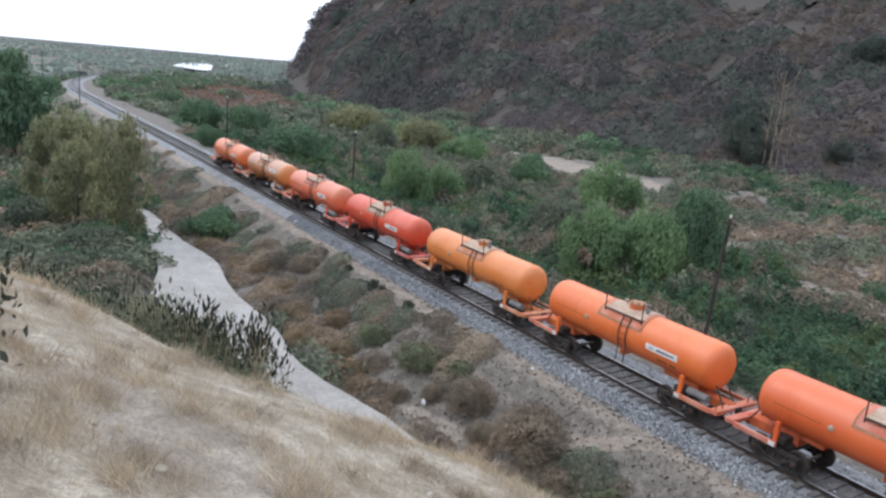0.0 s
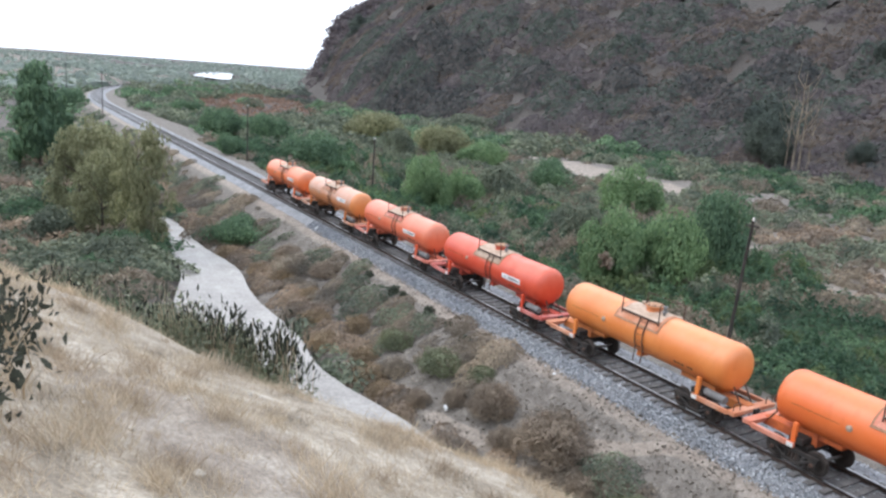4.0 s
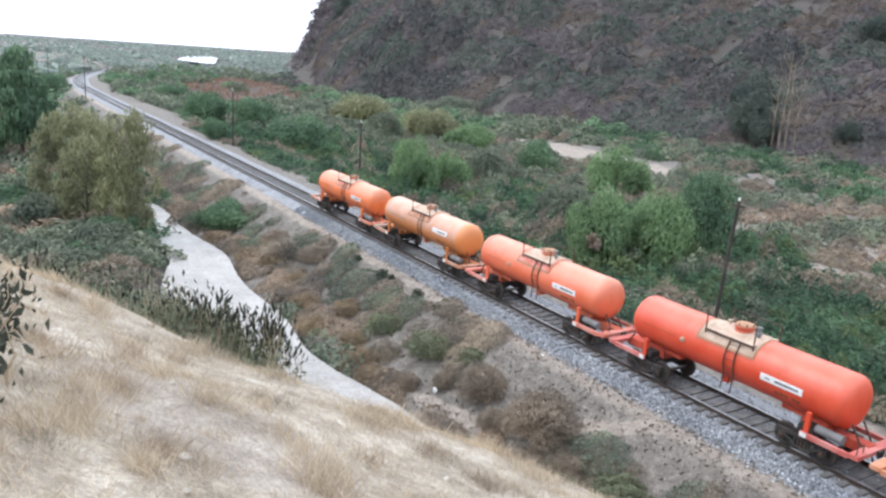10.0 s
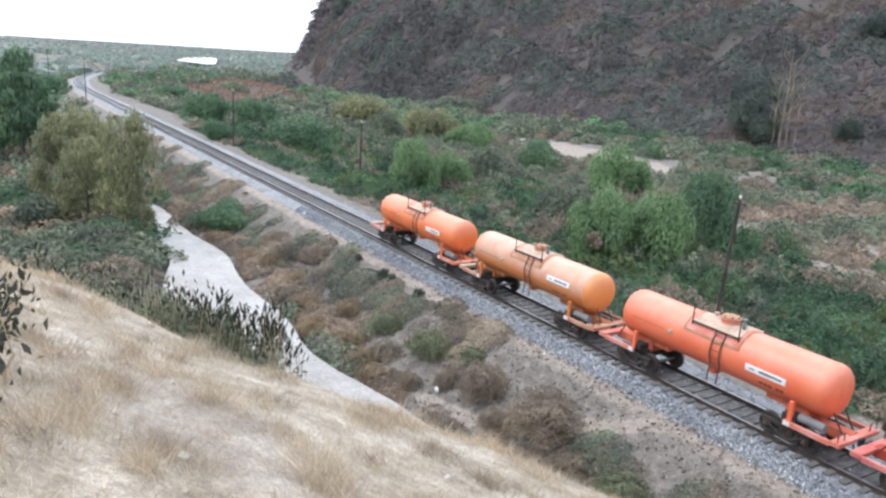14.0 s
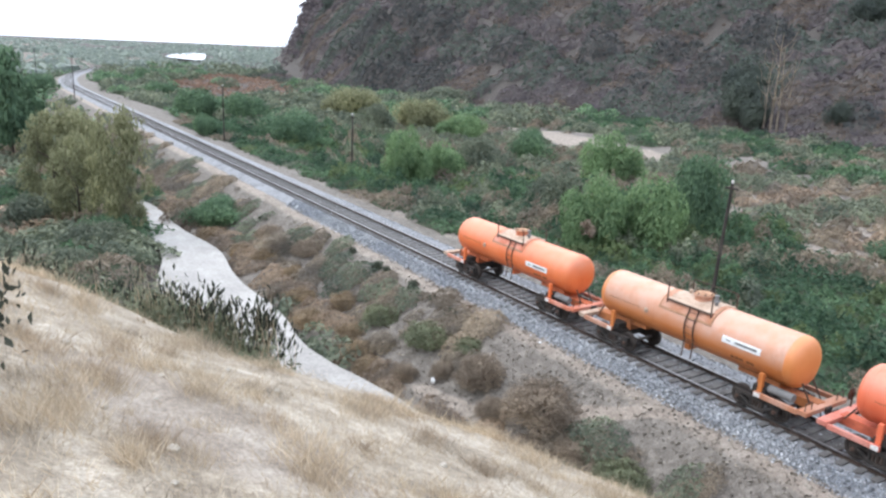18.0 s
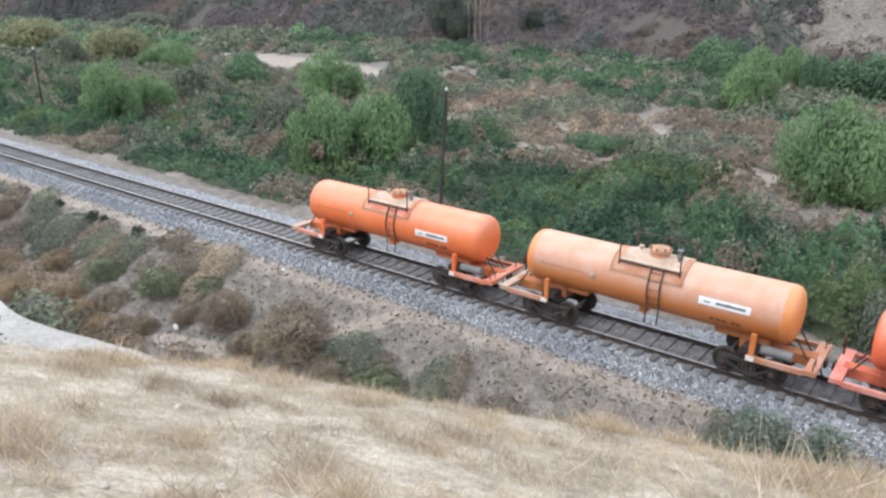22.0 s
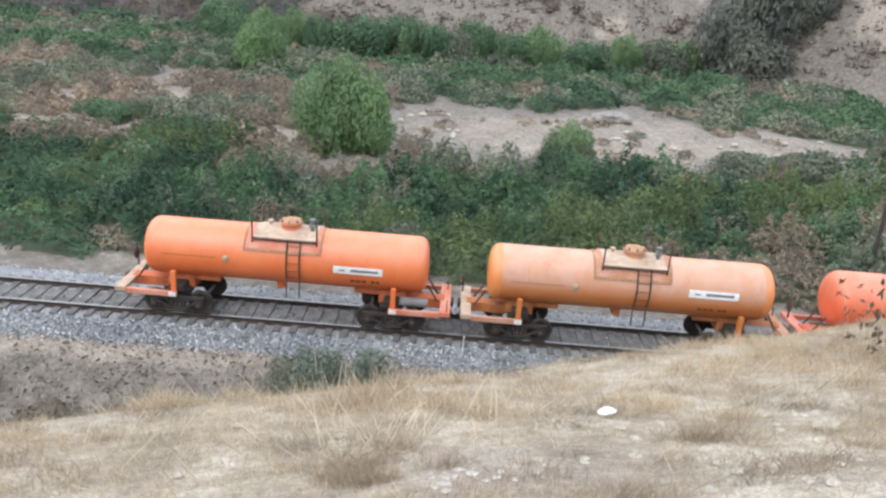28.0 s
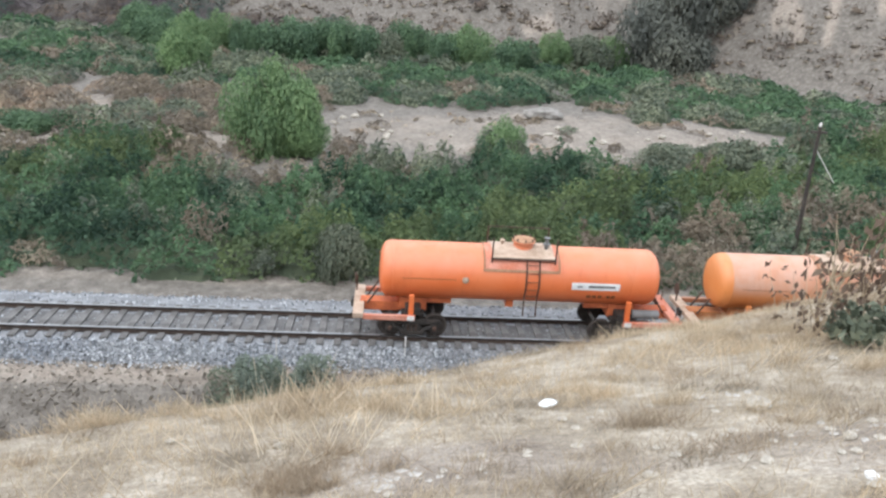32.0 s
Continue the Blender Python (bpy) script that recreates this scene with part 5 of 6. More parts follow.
X, Y, q = scatter(58, 2500, -440, -130, 30, 130, flat_keep)
S = np.where(wave(X, Y, 45, 26) + 0.6 * (q - 0.5) > 0.05, 0, np.where(q > 0.3, 1, 2))
canopy([("river_scrub", "olive", "grey-green scrub along the railway", "scrub"),
        ("river_woods", "dark", "dark green low woods along the railway", "woods"),
        ("river_brush", "dry", "brown brush along the railway", "brush")],
       X, Y, 1.4 + 2.6 * q, 0.8 + 2.6 * q ** 2, S, (-442, -126, 28, 132), 1.0, 0.36, 76, cover=0.85, core_name="scrub_stems", grow=0.002)
X, Y, q = scatter(61, 2600, -400, -150, 40, 125, lambda x, y: (1 - flat_keep(x, y)) * step(34, 38, y - line_offset(x)) * (1 - step(-4, 0, y - hill_foot(x))))
mounds("russet_brush", "russet_field", X, Y, 0.8 + 1.4 * q, 0.3 + 0.7 * q, 22, 0.2, "russet dry brush on the river flat", "brush", 73, fine=False, core="russet_field")
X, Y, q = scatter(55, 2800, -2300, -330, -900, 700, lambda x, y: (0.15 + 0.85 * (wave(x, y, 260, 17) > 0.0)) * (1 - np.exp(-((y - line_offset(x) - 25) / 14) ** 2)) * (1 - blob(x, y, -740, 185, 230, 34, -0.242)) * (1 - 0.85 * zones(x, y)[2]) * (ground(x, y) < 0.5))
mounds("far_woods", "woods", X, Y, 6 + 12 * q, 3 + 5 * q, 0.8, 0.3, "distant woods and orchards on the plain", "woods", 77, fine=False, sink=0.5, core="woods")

# scrub on the far hill
def hill_keep(X, U):
    """Thick on the shaded flank, thin on the eroded one."""
    thin = 1 - 0.97 * step(-60, -15, X + 0.25 * U)
    return thin * np.where(X < -210, 1.0, 0.55 + 0.45 * np.sign(wave(X, U, 24, 18) + 0.62))


X, U, q = scatter(56, 6400, -430, 130, 0, 92, lambda x, u: hill_keep(x, u) * np.where((x > -40) & (u > 55), 0, 1))
Y = hill_foot(X) + U
v = wave(X, U, 30, 27) + 0.5 * (q - 0.5)
S = np.where((v > 0.38) & (X < 0), 2, np.where(v > -0.1, 0, 1))
R, H = 1.5 + 2.6 * q, 0.5 + 1.1 * q + 1.2 * (S == 2)
# large rounded shrubs that stand out of the scrub: x, y, radius, height
SHRUBS = [(-126, 156.4, 6.0, 3.6), (-121.5, 162, 6.5, 4.2), (-118.9, 166.5, 5.5, 4.0), (-126.2, 170.2, 7.0, 4.2), (-114, 156, 5.5, 3.6), (-225, 117.7, 9, 6), (-204, 120, 9, 5.5), (-233, 124, 9, 6), (-159, 149.5, 6, 4),
          (-137, 143.2, 5, 2.6), (-172, 160.3, 7, 4.2), (-224, 137.7, 8, 5), (-185, 140, 6, 3.4), (-150, 172, 6, 3.6), (-82, 147, 3.6, 3.0), (-247, 140, 8, 5), (-205, 160, 7, 4), (-262, 128, 9, 5.5), (-140, 160, 5, 3)]
bx, by, br, bh = np.array(SHRUBS).T
rng = np.random.default_rng(79)
for lobe in range(5):
    a, d = rng.uniform(0, 6.28, len(bx)), (0.0 if lobe == 0 else 0.75) * br
    X, Y = np.concatenate([X, bx + d * np.cos(a)]), np.concatenate([Y, by + 0.7 * d * np.sin(a)])
    R, H = np.concatenate([R, br * rng.uniform(0.45, 0.75, len(bx))]), np.concatenate([H, bh * rng.uniform(0.8, 1.35, len(bx))])
    S = np.concatenate([S, np.where(np.arange(len(bx)) % 3 == 1, 2, 3)])
canopy([("hillside_scrub", "scrub", "dark leafless scrub on the steep hillside", "scrub"),
        ("hillside_brush", "hill_brown", "brown dry brush on the steep hillside", "brush"),
        ("hillside_bushes", "hill_green", "dark green bushes on the steep hillside", "bushes"),
        ("slate_shrubs", "scrub_green", "rounded slate-grey shrubs on the steep hillside", "shrubs")],
       X, Y, R, H, S, (-432, 130, 84, 245), 1.0, 0.42, 78, cover=0.8, core="scrub_core", core_name="hillside_stems", grow=0.001)
X, U, q = scatter(60, 3600, -640, -380, 0, 130, lambda x, u: 0.95 + 0 * x)
ok = ground(X, hill_foot(X) + U) > 0.5
X, U, q = X[ok], U[ok], q[ok]
mounds("far_hill_scrub", "scrub", X, hill_foot(X) + U, 2.2 + 3.6 * q, 1.2 + 2.4 * q, 4, 0.34, "dark scrub on the far shoulder of the hill", "scrub", 101, fine=False, core="scrub")
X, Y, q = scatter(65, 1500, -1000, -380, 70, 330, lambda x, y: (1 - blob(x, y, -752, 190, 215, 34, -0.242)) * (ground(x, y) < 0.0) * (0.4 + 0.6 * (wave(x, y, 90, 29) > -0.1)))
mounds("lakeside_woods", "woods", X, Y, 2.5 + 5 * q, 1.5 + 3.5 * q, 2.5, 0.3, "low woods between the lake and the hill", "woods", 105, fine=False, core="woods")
X, U, q = scatter(63, 6500, -50, 130, 1, 56, lambda x, u: 0.6 + 0.7 * wave(x, u, 11, 94))
mounds("hill_brush", "hill_brown", X, hill_foot(X) + U, 0.5 + 1.5 * q, 0.25 + 0.7 * q, 11, 0.21, "low dry brush on the bare hillside", "brush", 102, 0.6, fine=False, body=0.4, core="dry")

# near side: the flats by the creek, the embankment's slope
def flats_keep(X, Y):
    half = np.interp(X, CREEK_X, CREEK_W)
    wet = (1 - step(0.95, 1.3, np.abs(Y - np.interp(X, CREEK_X, CREEK_Y)) / half)) * step(-84, -80, X) * (1 - step(-21, -19, X))
    arm = 1 - step(0.8, 1.15, np.hypot((X + 49.5) / 3.6, (Y - 9.0) / 3.4))
    return step(6, 9, bank(X, Y)) * (1 - np.maximum(wet, arm)) * (1 - step(15.4, 16.6, Y - line_offset(X)))


X, Y, q = scatter(81, 2300, -150, -22, -40, 18, flats_keep)
v = wave(X, Y, 15, 19) + 0.5 * (q - 0.5)
S = np.where(v > 0.18, 0, np.where(v > -0.1, 1, np.where(v > -0.3, 2, 3)))
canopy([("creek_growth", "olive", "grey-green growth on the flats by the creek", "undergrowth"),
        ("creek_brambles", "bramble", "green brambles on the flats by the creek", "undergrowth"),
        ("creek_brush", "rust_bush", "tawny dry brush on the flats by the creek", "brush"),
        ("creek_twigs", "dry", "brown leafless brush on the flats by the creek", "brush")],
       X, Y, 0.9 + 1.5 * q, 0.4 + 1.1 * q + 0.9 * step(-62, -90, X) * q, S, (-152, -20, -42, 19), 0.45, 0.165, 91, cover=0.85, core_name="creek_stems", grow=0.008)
X, Y, q = scatter(84, 2600, -480, -130, -140, 40, lambda x, y: 0.9 * (1 - step(19, 22.5, y - line_offset(x))) * (0.6 + 0.4 * wave(x, y, 50, 23)))
g = q < 0.5
mounds("wayside_woods", "dark", X[g], Y[g], 1.6 + 4.5 * q[g], 1.4 + 4.5 * q[g], 11, 0.25, "dark green trees and scrub on the near flats", "woods", 97, fine=False)
g = q >= 0.5
mounds("wayside_scrub", "olive", X[g], Y[g], 1.2 + 2.0 * q[g], 0.9 + 1.6 * q[g], 15, 0.22, "grey-green scrub on the near flats", "scrub", 98, fine=False)


def slope_path(x, y):
    """0 on the footpath that crosses the slope."""
    bag = step(1.0, 1.8, np.hypot(x + 28.5, y - 17.9))
    return bag * np.where((x > -31) & (x < -17.5), step(0.7, 1.3, np.abs(y - np.interp(x, PATH_X, PATH_Y))), 1.0)


def slope_keep(X, Y):
    return step(15.4, 16.2, Y) * (1 - step(19.6, 22.6, Y + 1.3 * wave(X, Y, 10, 28))) * (0.7 + 0.3 * wave(X, Y, 8, 20)) * np.where(X > -12, 0.35, 1.0) * slope_path(X, Y)


X, Y, q = scatter(82, 1500, -150, 6, 15, 23.0, slope_keep)
v = wave(X, Y, 10, 21) + 0.5 * (q - 0.5)
S = np.where(Y < 17.9 + 0.6 * v, 0, np.where(v > 0.22, 2, np.where(v > -0.3, 1, 3)))
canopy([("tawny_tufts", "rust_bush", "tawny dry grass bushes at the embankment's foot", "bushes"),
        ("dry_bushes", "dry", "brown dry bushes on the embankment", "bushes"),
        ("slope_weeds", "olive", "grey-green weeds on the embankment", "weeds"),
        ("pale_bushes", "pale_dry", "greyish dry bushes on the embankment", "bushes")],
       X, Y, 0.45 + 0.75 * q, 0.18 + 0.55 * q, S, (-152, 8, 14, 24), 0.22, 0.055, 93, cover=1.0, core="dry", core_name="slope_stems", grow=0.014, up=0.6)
X, Y, q = scatter(83, 900, -110, 10, 21.0, 23.7, lambda x, y: 0.4 + 0.5 * wave(x, y, 6, 22))
mounds("bench_tufts", "dry", X, Y, 0.12 + 0.28 * q, 0.08 + 0.26 * q, 60, 0.05, "small dry tufts along the track bench", "tufts", 96, 0.6, body=0.4, core="dry", fine=False)
X, Y, q = scatter(85, 3000, -95, 9, 16.2, 23.2, lambda x, y: (0.75 + 0.25 * wave(x, y, 5, 24)) * slope_path(x, y))
g = wave(X, Y, 4, 25) > 0
mounds("slope_tufts", "rust_bush", X[g], Y[g], 0.12 + 0.26 * q[g], 0.07 + 0.2 * q[g], 62, 0.05, "low tan dry growth over the embankment slope", "tufts", 89, 0.6, body=0.3, fine=False, core="rust_bush")
g = ~g
mounds("slope_twigs", "dry", X[g], Y[g], 0.12 + 0.26 * q[g], 0.07 + 0.2 * q[g], 62, 0.05, "low grey-brown dry growth over the embankment slope", "tufts", 90, 0.6, body=0.3, fine=False, core="dry")


# single bushes that stand out on the slope
def bush_mesh(seed, n, size, up, mat):
    """A rounded bush one metre wide each way and one high, of fine twigs and leaves."""
    rng = np.random.default_rng(seed)
    d = rng.normal(size=(n, 3))
    d /= np.linalg.norm(d, axis=1)[:, None]
    d[:, 2] = np.abs(d[:, 2])
    wob = 1 + 0.16 * np.sin(6 * d[:, 0] + seed) * np.cos(5 * d[:, 1] + 2 * seed) + 0.10 * np.sin(11 * d[:, 0] - 7 * d[:, 1])
    p = d * (wob * rng.uniform(0.25, 1.0, n) ** 0.25)[:, None]
    tw = rng.normal(size=(n // 4, 3))
    tw /= np.linalg.norm(tw, axis=1)[:, None]
    tw[:, 2] = np.abs(tw[:, 2])
    a, b = 0.15 * tw, 1.06 * tw
    side = np.cross(tw, rng.normal(size=tw.shape)) * 0.006
    twigs = np.stack([a - side, a + side, b + side * 0.3, b - side * 0.3], 1)
    return quads("crown", np.concatenate([leaf_cards(p, size, up, 1.8, rng, d), twigs]), M[mat])


BUSHES = {
    "brown": ([bush_mesh(s, 4600, 0.036, 0.6, "brown_bush") for s in (1, 2)], "rounded brown leafless bush on the embankment"),
    "gold": ([bush_mesh(s, 2600, 0.05, 1.2, "tawny") for s in (3, 4)], "tawny dry grass tussock on the embankment's foot"),
    "grey": ([bush_mesh(s, 3600, 0.038, 0.8, "pale_dry") for s in (5, 6)], "rounded grey dry bush on the embankment"),
    "green": ([bush_mesh(s, 3600, 0.05, 0.5, "slope_green") for s in (7, 8)], "low green bush on the embankment"),
    "dark": ([bush_mesh(s, 900, 0.10, 0.8, "weed_leaf") for s in (9, 10)], "small dark weed bush at the edge of the track bench"),
}
for kind, x, y, r, h in (
        ("gold", -62.6, 17.0, 1.3, 0.9), ("gold", -39.6, 16.4, 1.2, 0.9), ("gold", -40.7, 19.0, 1.0, 1.0), ("gold", -34.3, 16.9, 1.15, 0.9), ("gold", -32.3, 16.6, 0.9, 0.8),
        ("gold", -47.9, 18.6, 1.0, 0.8), ("gold", -52.8, 18.4, 1.1, 0.8), ("gold", -43.5, 17.2, 1.2, 0.9), ("gold", -36.8, 17.6, 0.9, 0.8), ("gold", -56.5, 17.6, 1.2, 0.8), ("gold", -30.0, 16.4, 0.9, 0.7),
        ("grey", -33.8, 18.1, 1.0, 0.9), ("grey", -53.4, 19.8, 2.0, 1.2), ("grey", -31.0, 21.0, 0.85, 0.6), ("grey", -46.5, 20.2, 1.1, 0.7),
        ("green", -31.8, 19.8, 1.4, 1.0), ("green", -36.5, 19.6, 1.2, 0.9), ("green", -17.5, 19.8, 1.25, 0.9), ("green", -19.6, 18.8, 0.9, 0.6), ("green", -29.2, 20.6, 0.9, 0.6),
        ("brown", -30.4, 17.6, 0.8, 0.8), ("brown", -26.8, 19.7, 1.35, 1.3), ("brown", -22.6, 20.1, 2.05, 1.4), ("brown", -21.3, 18.2, 1.4, 0.8), ("brown", -20.0, 19.6, 1.0, 0.7),
        ("brown", -24.6, 18.9, 0.9, 0.7), ("brown", -14.5, 19.7, 0.65, 0.5), ("brown", -50.2, 20.6, 1.3, 0.9), ("brown", -57.5, 20.3, 1.4, 1.0), ("brown", -28.9, 19.0, 0.8, 0.7),
        ("dark", -42.0, 22.0, 0.4, 0.55), ("dark", -37.5, 22.1, 0.4, 0.5), ("dark", -32.6, 21.6, 0.35, 0.45), ("dark", -41.1, 22.2, 0.3, 0.4), ("dark", -46.0, 22.1, 0.35, 0.5), ("dark", -50.5, 22.2, 0.35, 0.45), ("dark", -35.0, 22.0, 0.3, 0.4)):
    made, words = BUSHES[kind]
    b = tagged(new("bush"), words, "bush", "bushes on the embankment")
    b.matrix_basis = pose(x, y, float(ground(x, y)) - 0.08, 0, 0, trng.uniform(0, 360))
    crown = part("crown", trng.choice(made), None, b)
    crown.scale = (r, r * trng.uniform(0.85, 1.1), h)


# ---- the grassy hillside underfoot ----
def grass(seed, n, hgt, width, keep, name, mat, label, lean=0.4):
    rng = np.random.default_rng(seed)
    X, Y = rng.uniform(-16, 16, n), rng.uniform(-3.5, 17, n)
    d = bank(X, Y)
    ok = (d < 3.0) & (X * X + Y * Y > 1.6) & (rng.uniform(size=n) < keep(X, Y))
    X, Y = X[ok], Y[ok]
    C = np.stack([X, Y, ground(X, Y) - 0.01], 1)
    hh = hgt * (0.55 + 0.6 * (wave(X, Y, 2.2, seed + 1) + 0.6))
    hh = hh * (1 - 0.32 * step(-0.9, -0.2, d[ok]))
    return tagged(new(name, quads(name, blades(C, np.clip(hh, 0.03, 1), width, lean, rng), M[mat])), label, "grass", kind="stuff")


def bare(X, Y):
    """1 where grass grows thick, less on the trodden earth."""
    return np.clip(0.45 + 0.9 * wave(X, Y, 3.0, 33) + 0.5 * step(-2.5, 0.0, bank(X, Y)), 0.05, 1)


grass(101, 330000, 0.075, 0.0019, bare, "straw_grass", "straw", "dry straw-coloured grass over the hillside", 0.5)
grass(102, 190000, 0.21, 0.0018, lambda x, y: (0.03 + step(-2.6, -0.6, bank(x, y)) * np.clip(0.55 + 0.8 * wave(x, y, 2.4, 35), 0.1, 1)) * (0.25 + 0.75 * step(-4, 1, x)), "tall_straw", "straw", "tall dry grass stalks along the brow of the hillside", 0.35)
grass(103, 60000, 0.07, 0.0028, lambda x, y: (wave(x, y, 1.6, 34) > 0.2) * 1.0, "withered_tufts", "withered", "withered brown tufts in the grass", 0.9)


def tufts(seed, n, hgt, mat, name, label, stems=42, wide=0.10, thin=0.0022, lean=0.4, spots=None):
    """Bunches of stems that spread from their roots, thick in some spots and none in others."""
    rng = np.random.default_rng(seed)
    X, Y = rng.uniform(-13, 13, n), rng.uniform(-1.5, 15, n)
    if spots:
        X, Y = np.array(spots).T
    ok = (bank(X, Y) < 0.6) & (X * X + Y * Y > 3) & (np.hypot(X - 1.43, Y - 5.6) > 0.34)
    if not spots:
        ok &= rng.uniform(size=n) < 0.25 + 1.1 * step(-0.3, 0.4, wave(X, Y, 3.2, seed))
    X, Y = X[ok], Y[ok]
    k = rng.uniform(0.5, 1.6, len(X))
    i = np.repeat(np.arange(len(X)), (stems * k).astype(int))
    C = np.stack([X[i] + rng.normal(0, 1, len(i)) * wide * k[i], Y[i] + rng.normal(0, 1, len(i)) * wide * k[i] * 0.7], 1)
    C = np.concatenate([C, ground(C[:, 0], C[:, 1])[:, None] - 0.01], 1)
    h = hgt * (rng.uniform(0.6, 1.3, len(X)) * np.sqrt(k))[i]
    return tagged(new(name, quads(name, blades(C, h, thin, lean, rng), M[mat])), label, "grass", kind="stuff")


tufts(111, 1900, 0.095, "straw", "straw_tufts", "bunches of dry straw grass on the hillside", 80, 0.09, 0.0019, 0.5)
tufts(113, 560, 0.14, "straw", "tall_tufts", "tall blond grass bunches on the hillside", 190, 0.12, 0.0018, 0.4)
tufts(112, 900, 0.10, "withered", "brown_tufts", "bunches of withered brown grass on the hillside", 120, 0.10, 0.0024, 0.55)
tufts(117, 420, 0.085, "grey_grass", "grey_tufts", "bunches of grey weathered grass on the hillside", 130, 0.13, 0.0026, 0.7)
tufts(115, 9, 0.10, "withered", "dark_tussock", "matted brown tussock on the trodden hillside", 420, 0.10, 0.0026, 0.6, [(-0.55, 4.5), (-0.40, 4.62), (1.9, 4.9), (-4.8, 3.6)])
tufts(116, 8, 0.24, "straw", "bent_stalks", "tall bent straw stalks on the brow of the hillside", 110, 0.17, 0.0030, 0.40, [(-0.9, 6.1), (-0.4, 6.3), (0.1, 6.3), (-1.3, 6.2), (-0.2, 5.8), (2.9, 7.9), (4.4, 7.2), (3.8, 6.6)])
tufts(118, 8, 0.24, "stalk", "pale_stalks", "thick pale bent stalks on the brow of the hillside", 9, 0.16, 0.0040, 0.5, [(-0.6, 5.0), (-0.8, 5.7), (-0.5, 5.3), (-0.35, 5.0), (-0.25, 5.2), (-0.7, 4.6), (0.2, 5.4), (0.35, 5.0), (1.05, 4.7), (2.4, 5.6), (3.4, 5.9), (4.2, 6.3)])
tufts(119, 8, 0.10, "withered", "brown_tussock", "dense brown tussock below the pale stalks", 420, 0.11, 0.0026, 0.6, [(-0.62, 4.35), (-0.42, 4.25), (-0.3, 4.3)])


# ---- weeds at the brow ----
def tube(bm, pts, r0, r1, seg=5):
    """One bent, tapered stem through the points."""
    rings = []
    for k, p in enumerate(pts):
        d = (pts[min(k + 1, len(pts) - 1)] - pts[max(k - 1, 0)]).normalized()
        u = d.orthogonal().normalized()
        w = d.cross(u)
        r = r0 + (r1 - r0) * k / (len(pts) - 1)
        rings.append([bm.verts.new(p + u * r * math.cos(6.2832 * j / seg) + w * r * math.sin(6.2832 * j / seg)) for j in range(seg)])
    for p, q in zip(rings[:-1], rings[1:]):
        for j in range(seg):
            bm.faces.new((p[j], p[(j + 1) % seg], q[(j + 1) % seg], q[j]))
    bm.faces.new(rings[0][::-1])
    bm.faces.new(rings[-1])
    return bm


def weed(seed, height, leaf, mat, stalks, drop=0.0):
    """Stalks with broad leaves, each stalk a mesh of its own."""
    rng = np.random.default_rng(seed)
    g = random.Random(seed)
    tips, made = [], []
    for _ in range(stalks):
        p = Vector((g.uniform(-0.12, 0.12), g.uniform(-0.12, 0.12), -0.05))
        a, pts = g.uniform(0, 6.28), [p]
        for k in range(5):
            p = p + Vector((0.06 * height * math.cos(a) + g.uniform(-0.05, 0.05), 0.06 * height * math.sin(a) + g.uniform(-0.05, 0.05), height / 5 * g.uniform(0.7, 1.1)))
            pts.append(p)
            if k > 0:
                for _ in range(3 if drop else 5):
                    tips.append(p + Vector((g.gauss(0, 0.09), g.gauss(0, 0.09), g.gauss(0.02, 0.05) - drop)))
        made.append(mesh_from("stalk", tube(bmesh.new(), pts, 0.008, 0.003), M["straw"] if drop else M["weed_leaf"]))
    C = np.array([tuple(t) for t in tips])
    return made + [quads("leaves", leaf_cards(C, leaf, 0.9 if not drop else -1.2, 2.0, rng), M[mat])]


def reed(seed, thick=6):
    """A stand of thin stalks, green leaves below and dark narrow seed heads above."""
    rng = np.random.default_rng(seed)
    g = random.Random(seed)
    made, low, high = [], [], []
    for _ in range(6):
        p = Vector((g.uniform(-0.25, 0.25), g.uniform(-0.25, 0.25), -0.05))
        a, tall, pts = g.uniform(0, 6.28), g.uniform(0.6, 1.0), [p]
        for k in range(4):
            p = p + Vector((0.03 * math.cos(a) + g.uniform(-0.03, 0.03), 0.03 * math.sin(a) + g.uniform(-0.03, 0.03), tall / 4))
            pts.append(p)
            low += [p + Vector((g.gauss(0, 0.07), g.gauss(0, 0.07), g.gauss(-0.08, 0.06))) for _ in range(thick if k < 2 else 2 * (thick > 3))]
        high += [p + Vector((g.gauss(0, 0.06), g.gauss(0, 0.06), g.gauss(-0.04, 0.10))) for _ in range(1 if thick > 3 else 4)]
        made.append(mesh_from("stalk", tube(bmesh.new(), pts, 0.006, 0.003), M["straw"] if g.random() < 0.5 else M["slope_green"]))
    lower, upper = np.array([tuple(t) for t in low]), np.array([tuple(t) for t in high])
    me = quads("foliage", np.concatenate([leaf_cards(lower, 0.05, 0.8, 2.0, rng), leaf_cards(upper, 0.046, 3.0, 3.0, rng)]), M["reed_green"])
    me.materials.append(M["plume"])
    me.polygons.foreach_set("material_index", np.repeat([0, 1], [len(lower), len(upper)]).astype(np.int32))
    return made + [me]


LEAFY = [reed(s) for s in (1, 2, 3, 4, 5)]
SPARSE = [reed(s, 2) for s in (6, 7, 8)]
DARK = [weed(s, 0.62, 0.048, "plume", 5, 0.03) for s in (1, 2, 3, 4, 5)]
wr = random.Random(5)


def put_weed(kinds, x, y, scale, label, group):
    made = wr.choice(kinds)
    t = tagged(new("weed"), label, "weed", group)
    t.matrix_basis = pose(x, y, float(ground(x, y)), 0, 0, wr.uniform(0, 360))
    for me in made:
        part(me.name.split(".")[0], me, None, t).scale = (scale,) * 3
    return t


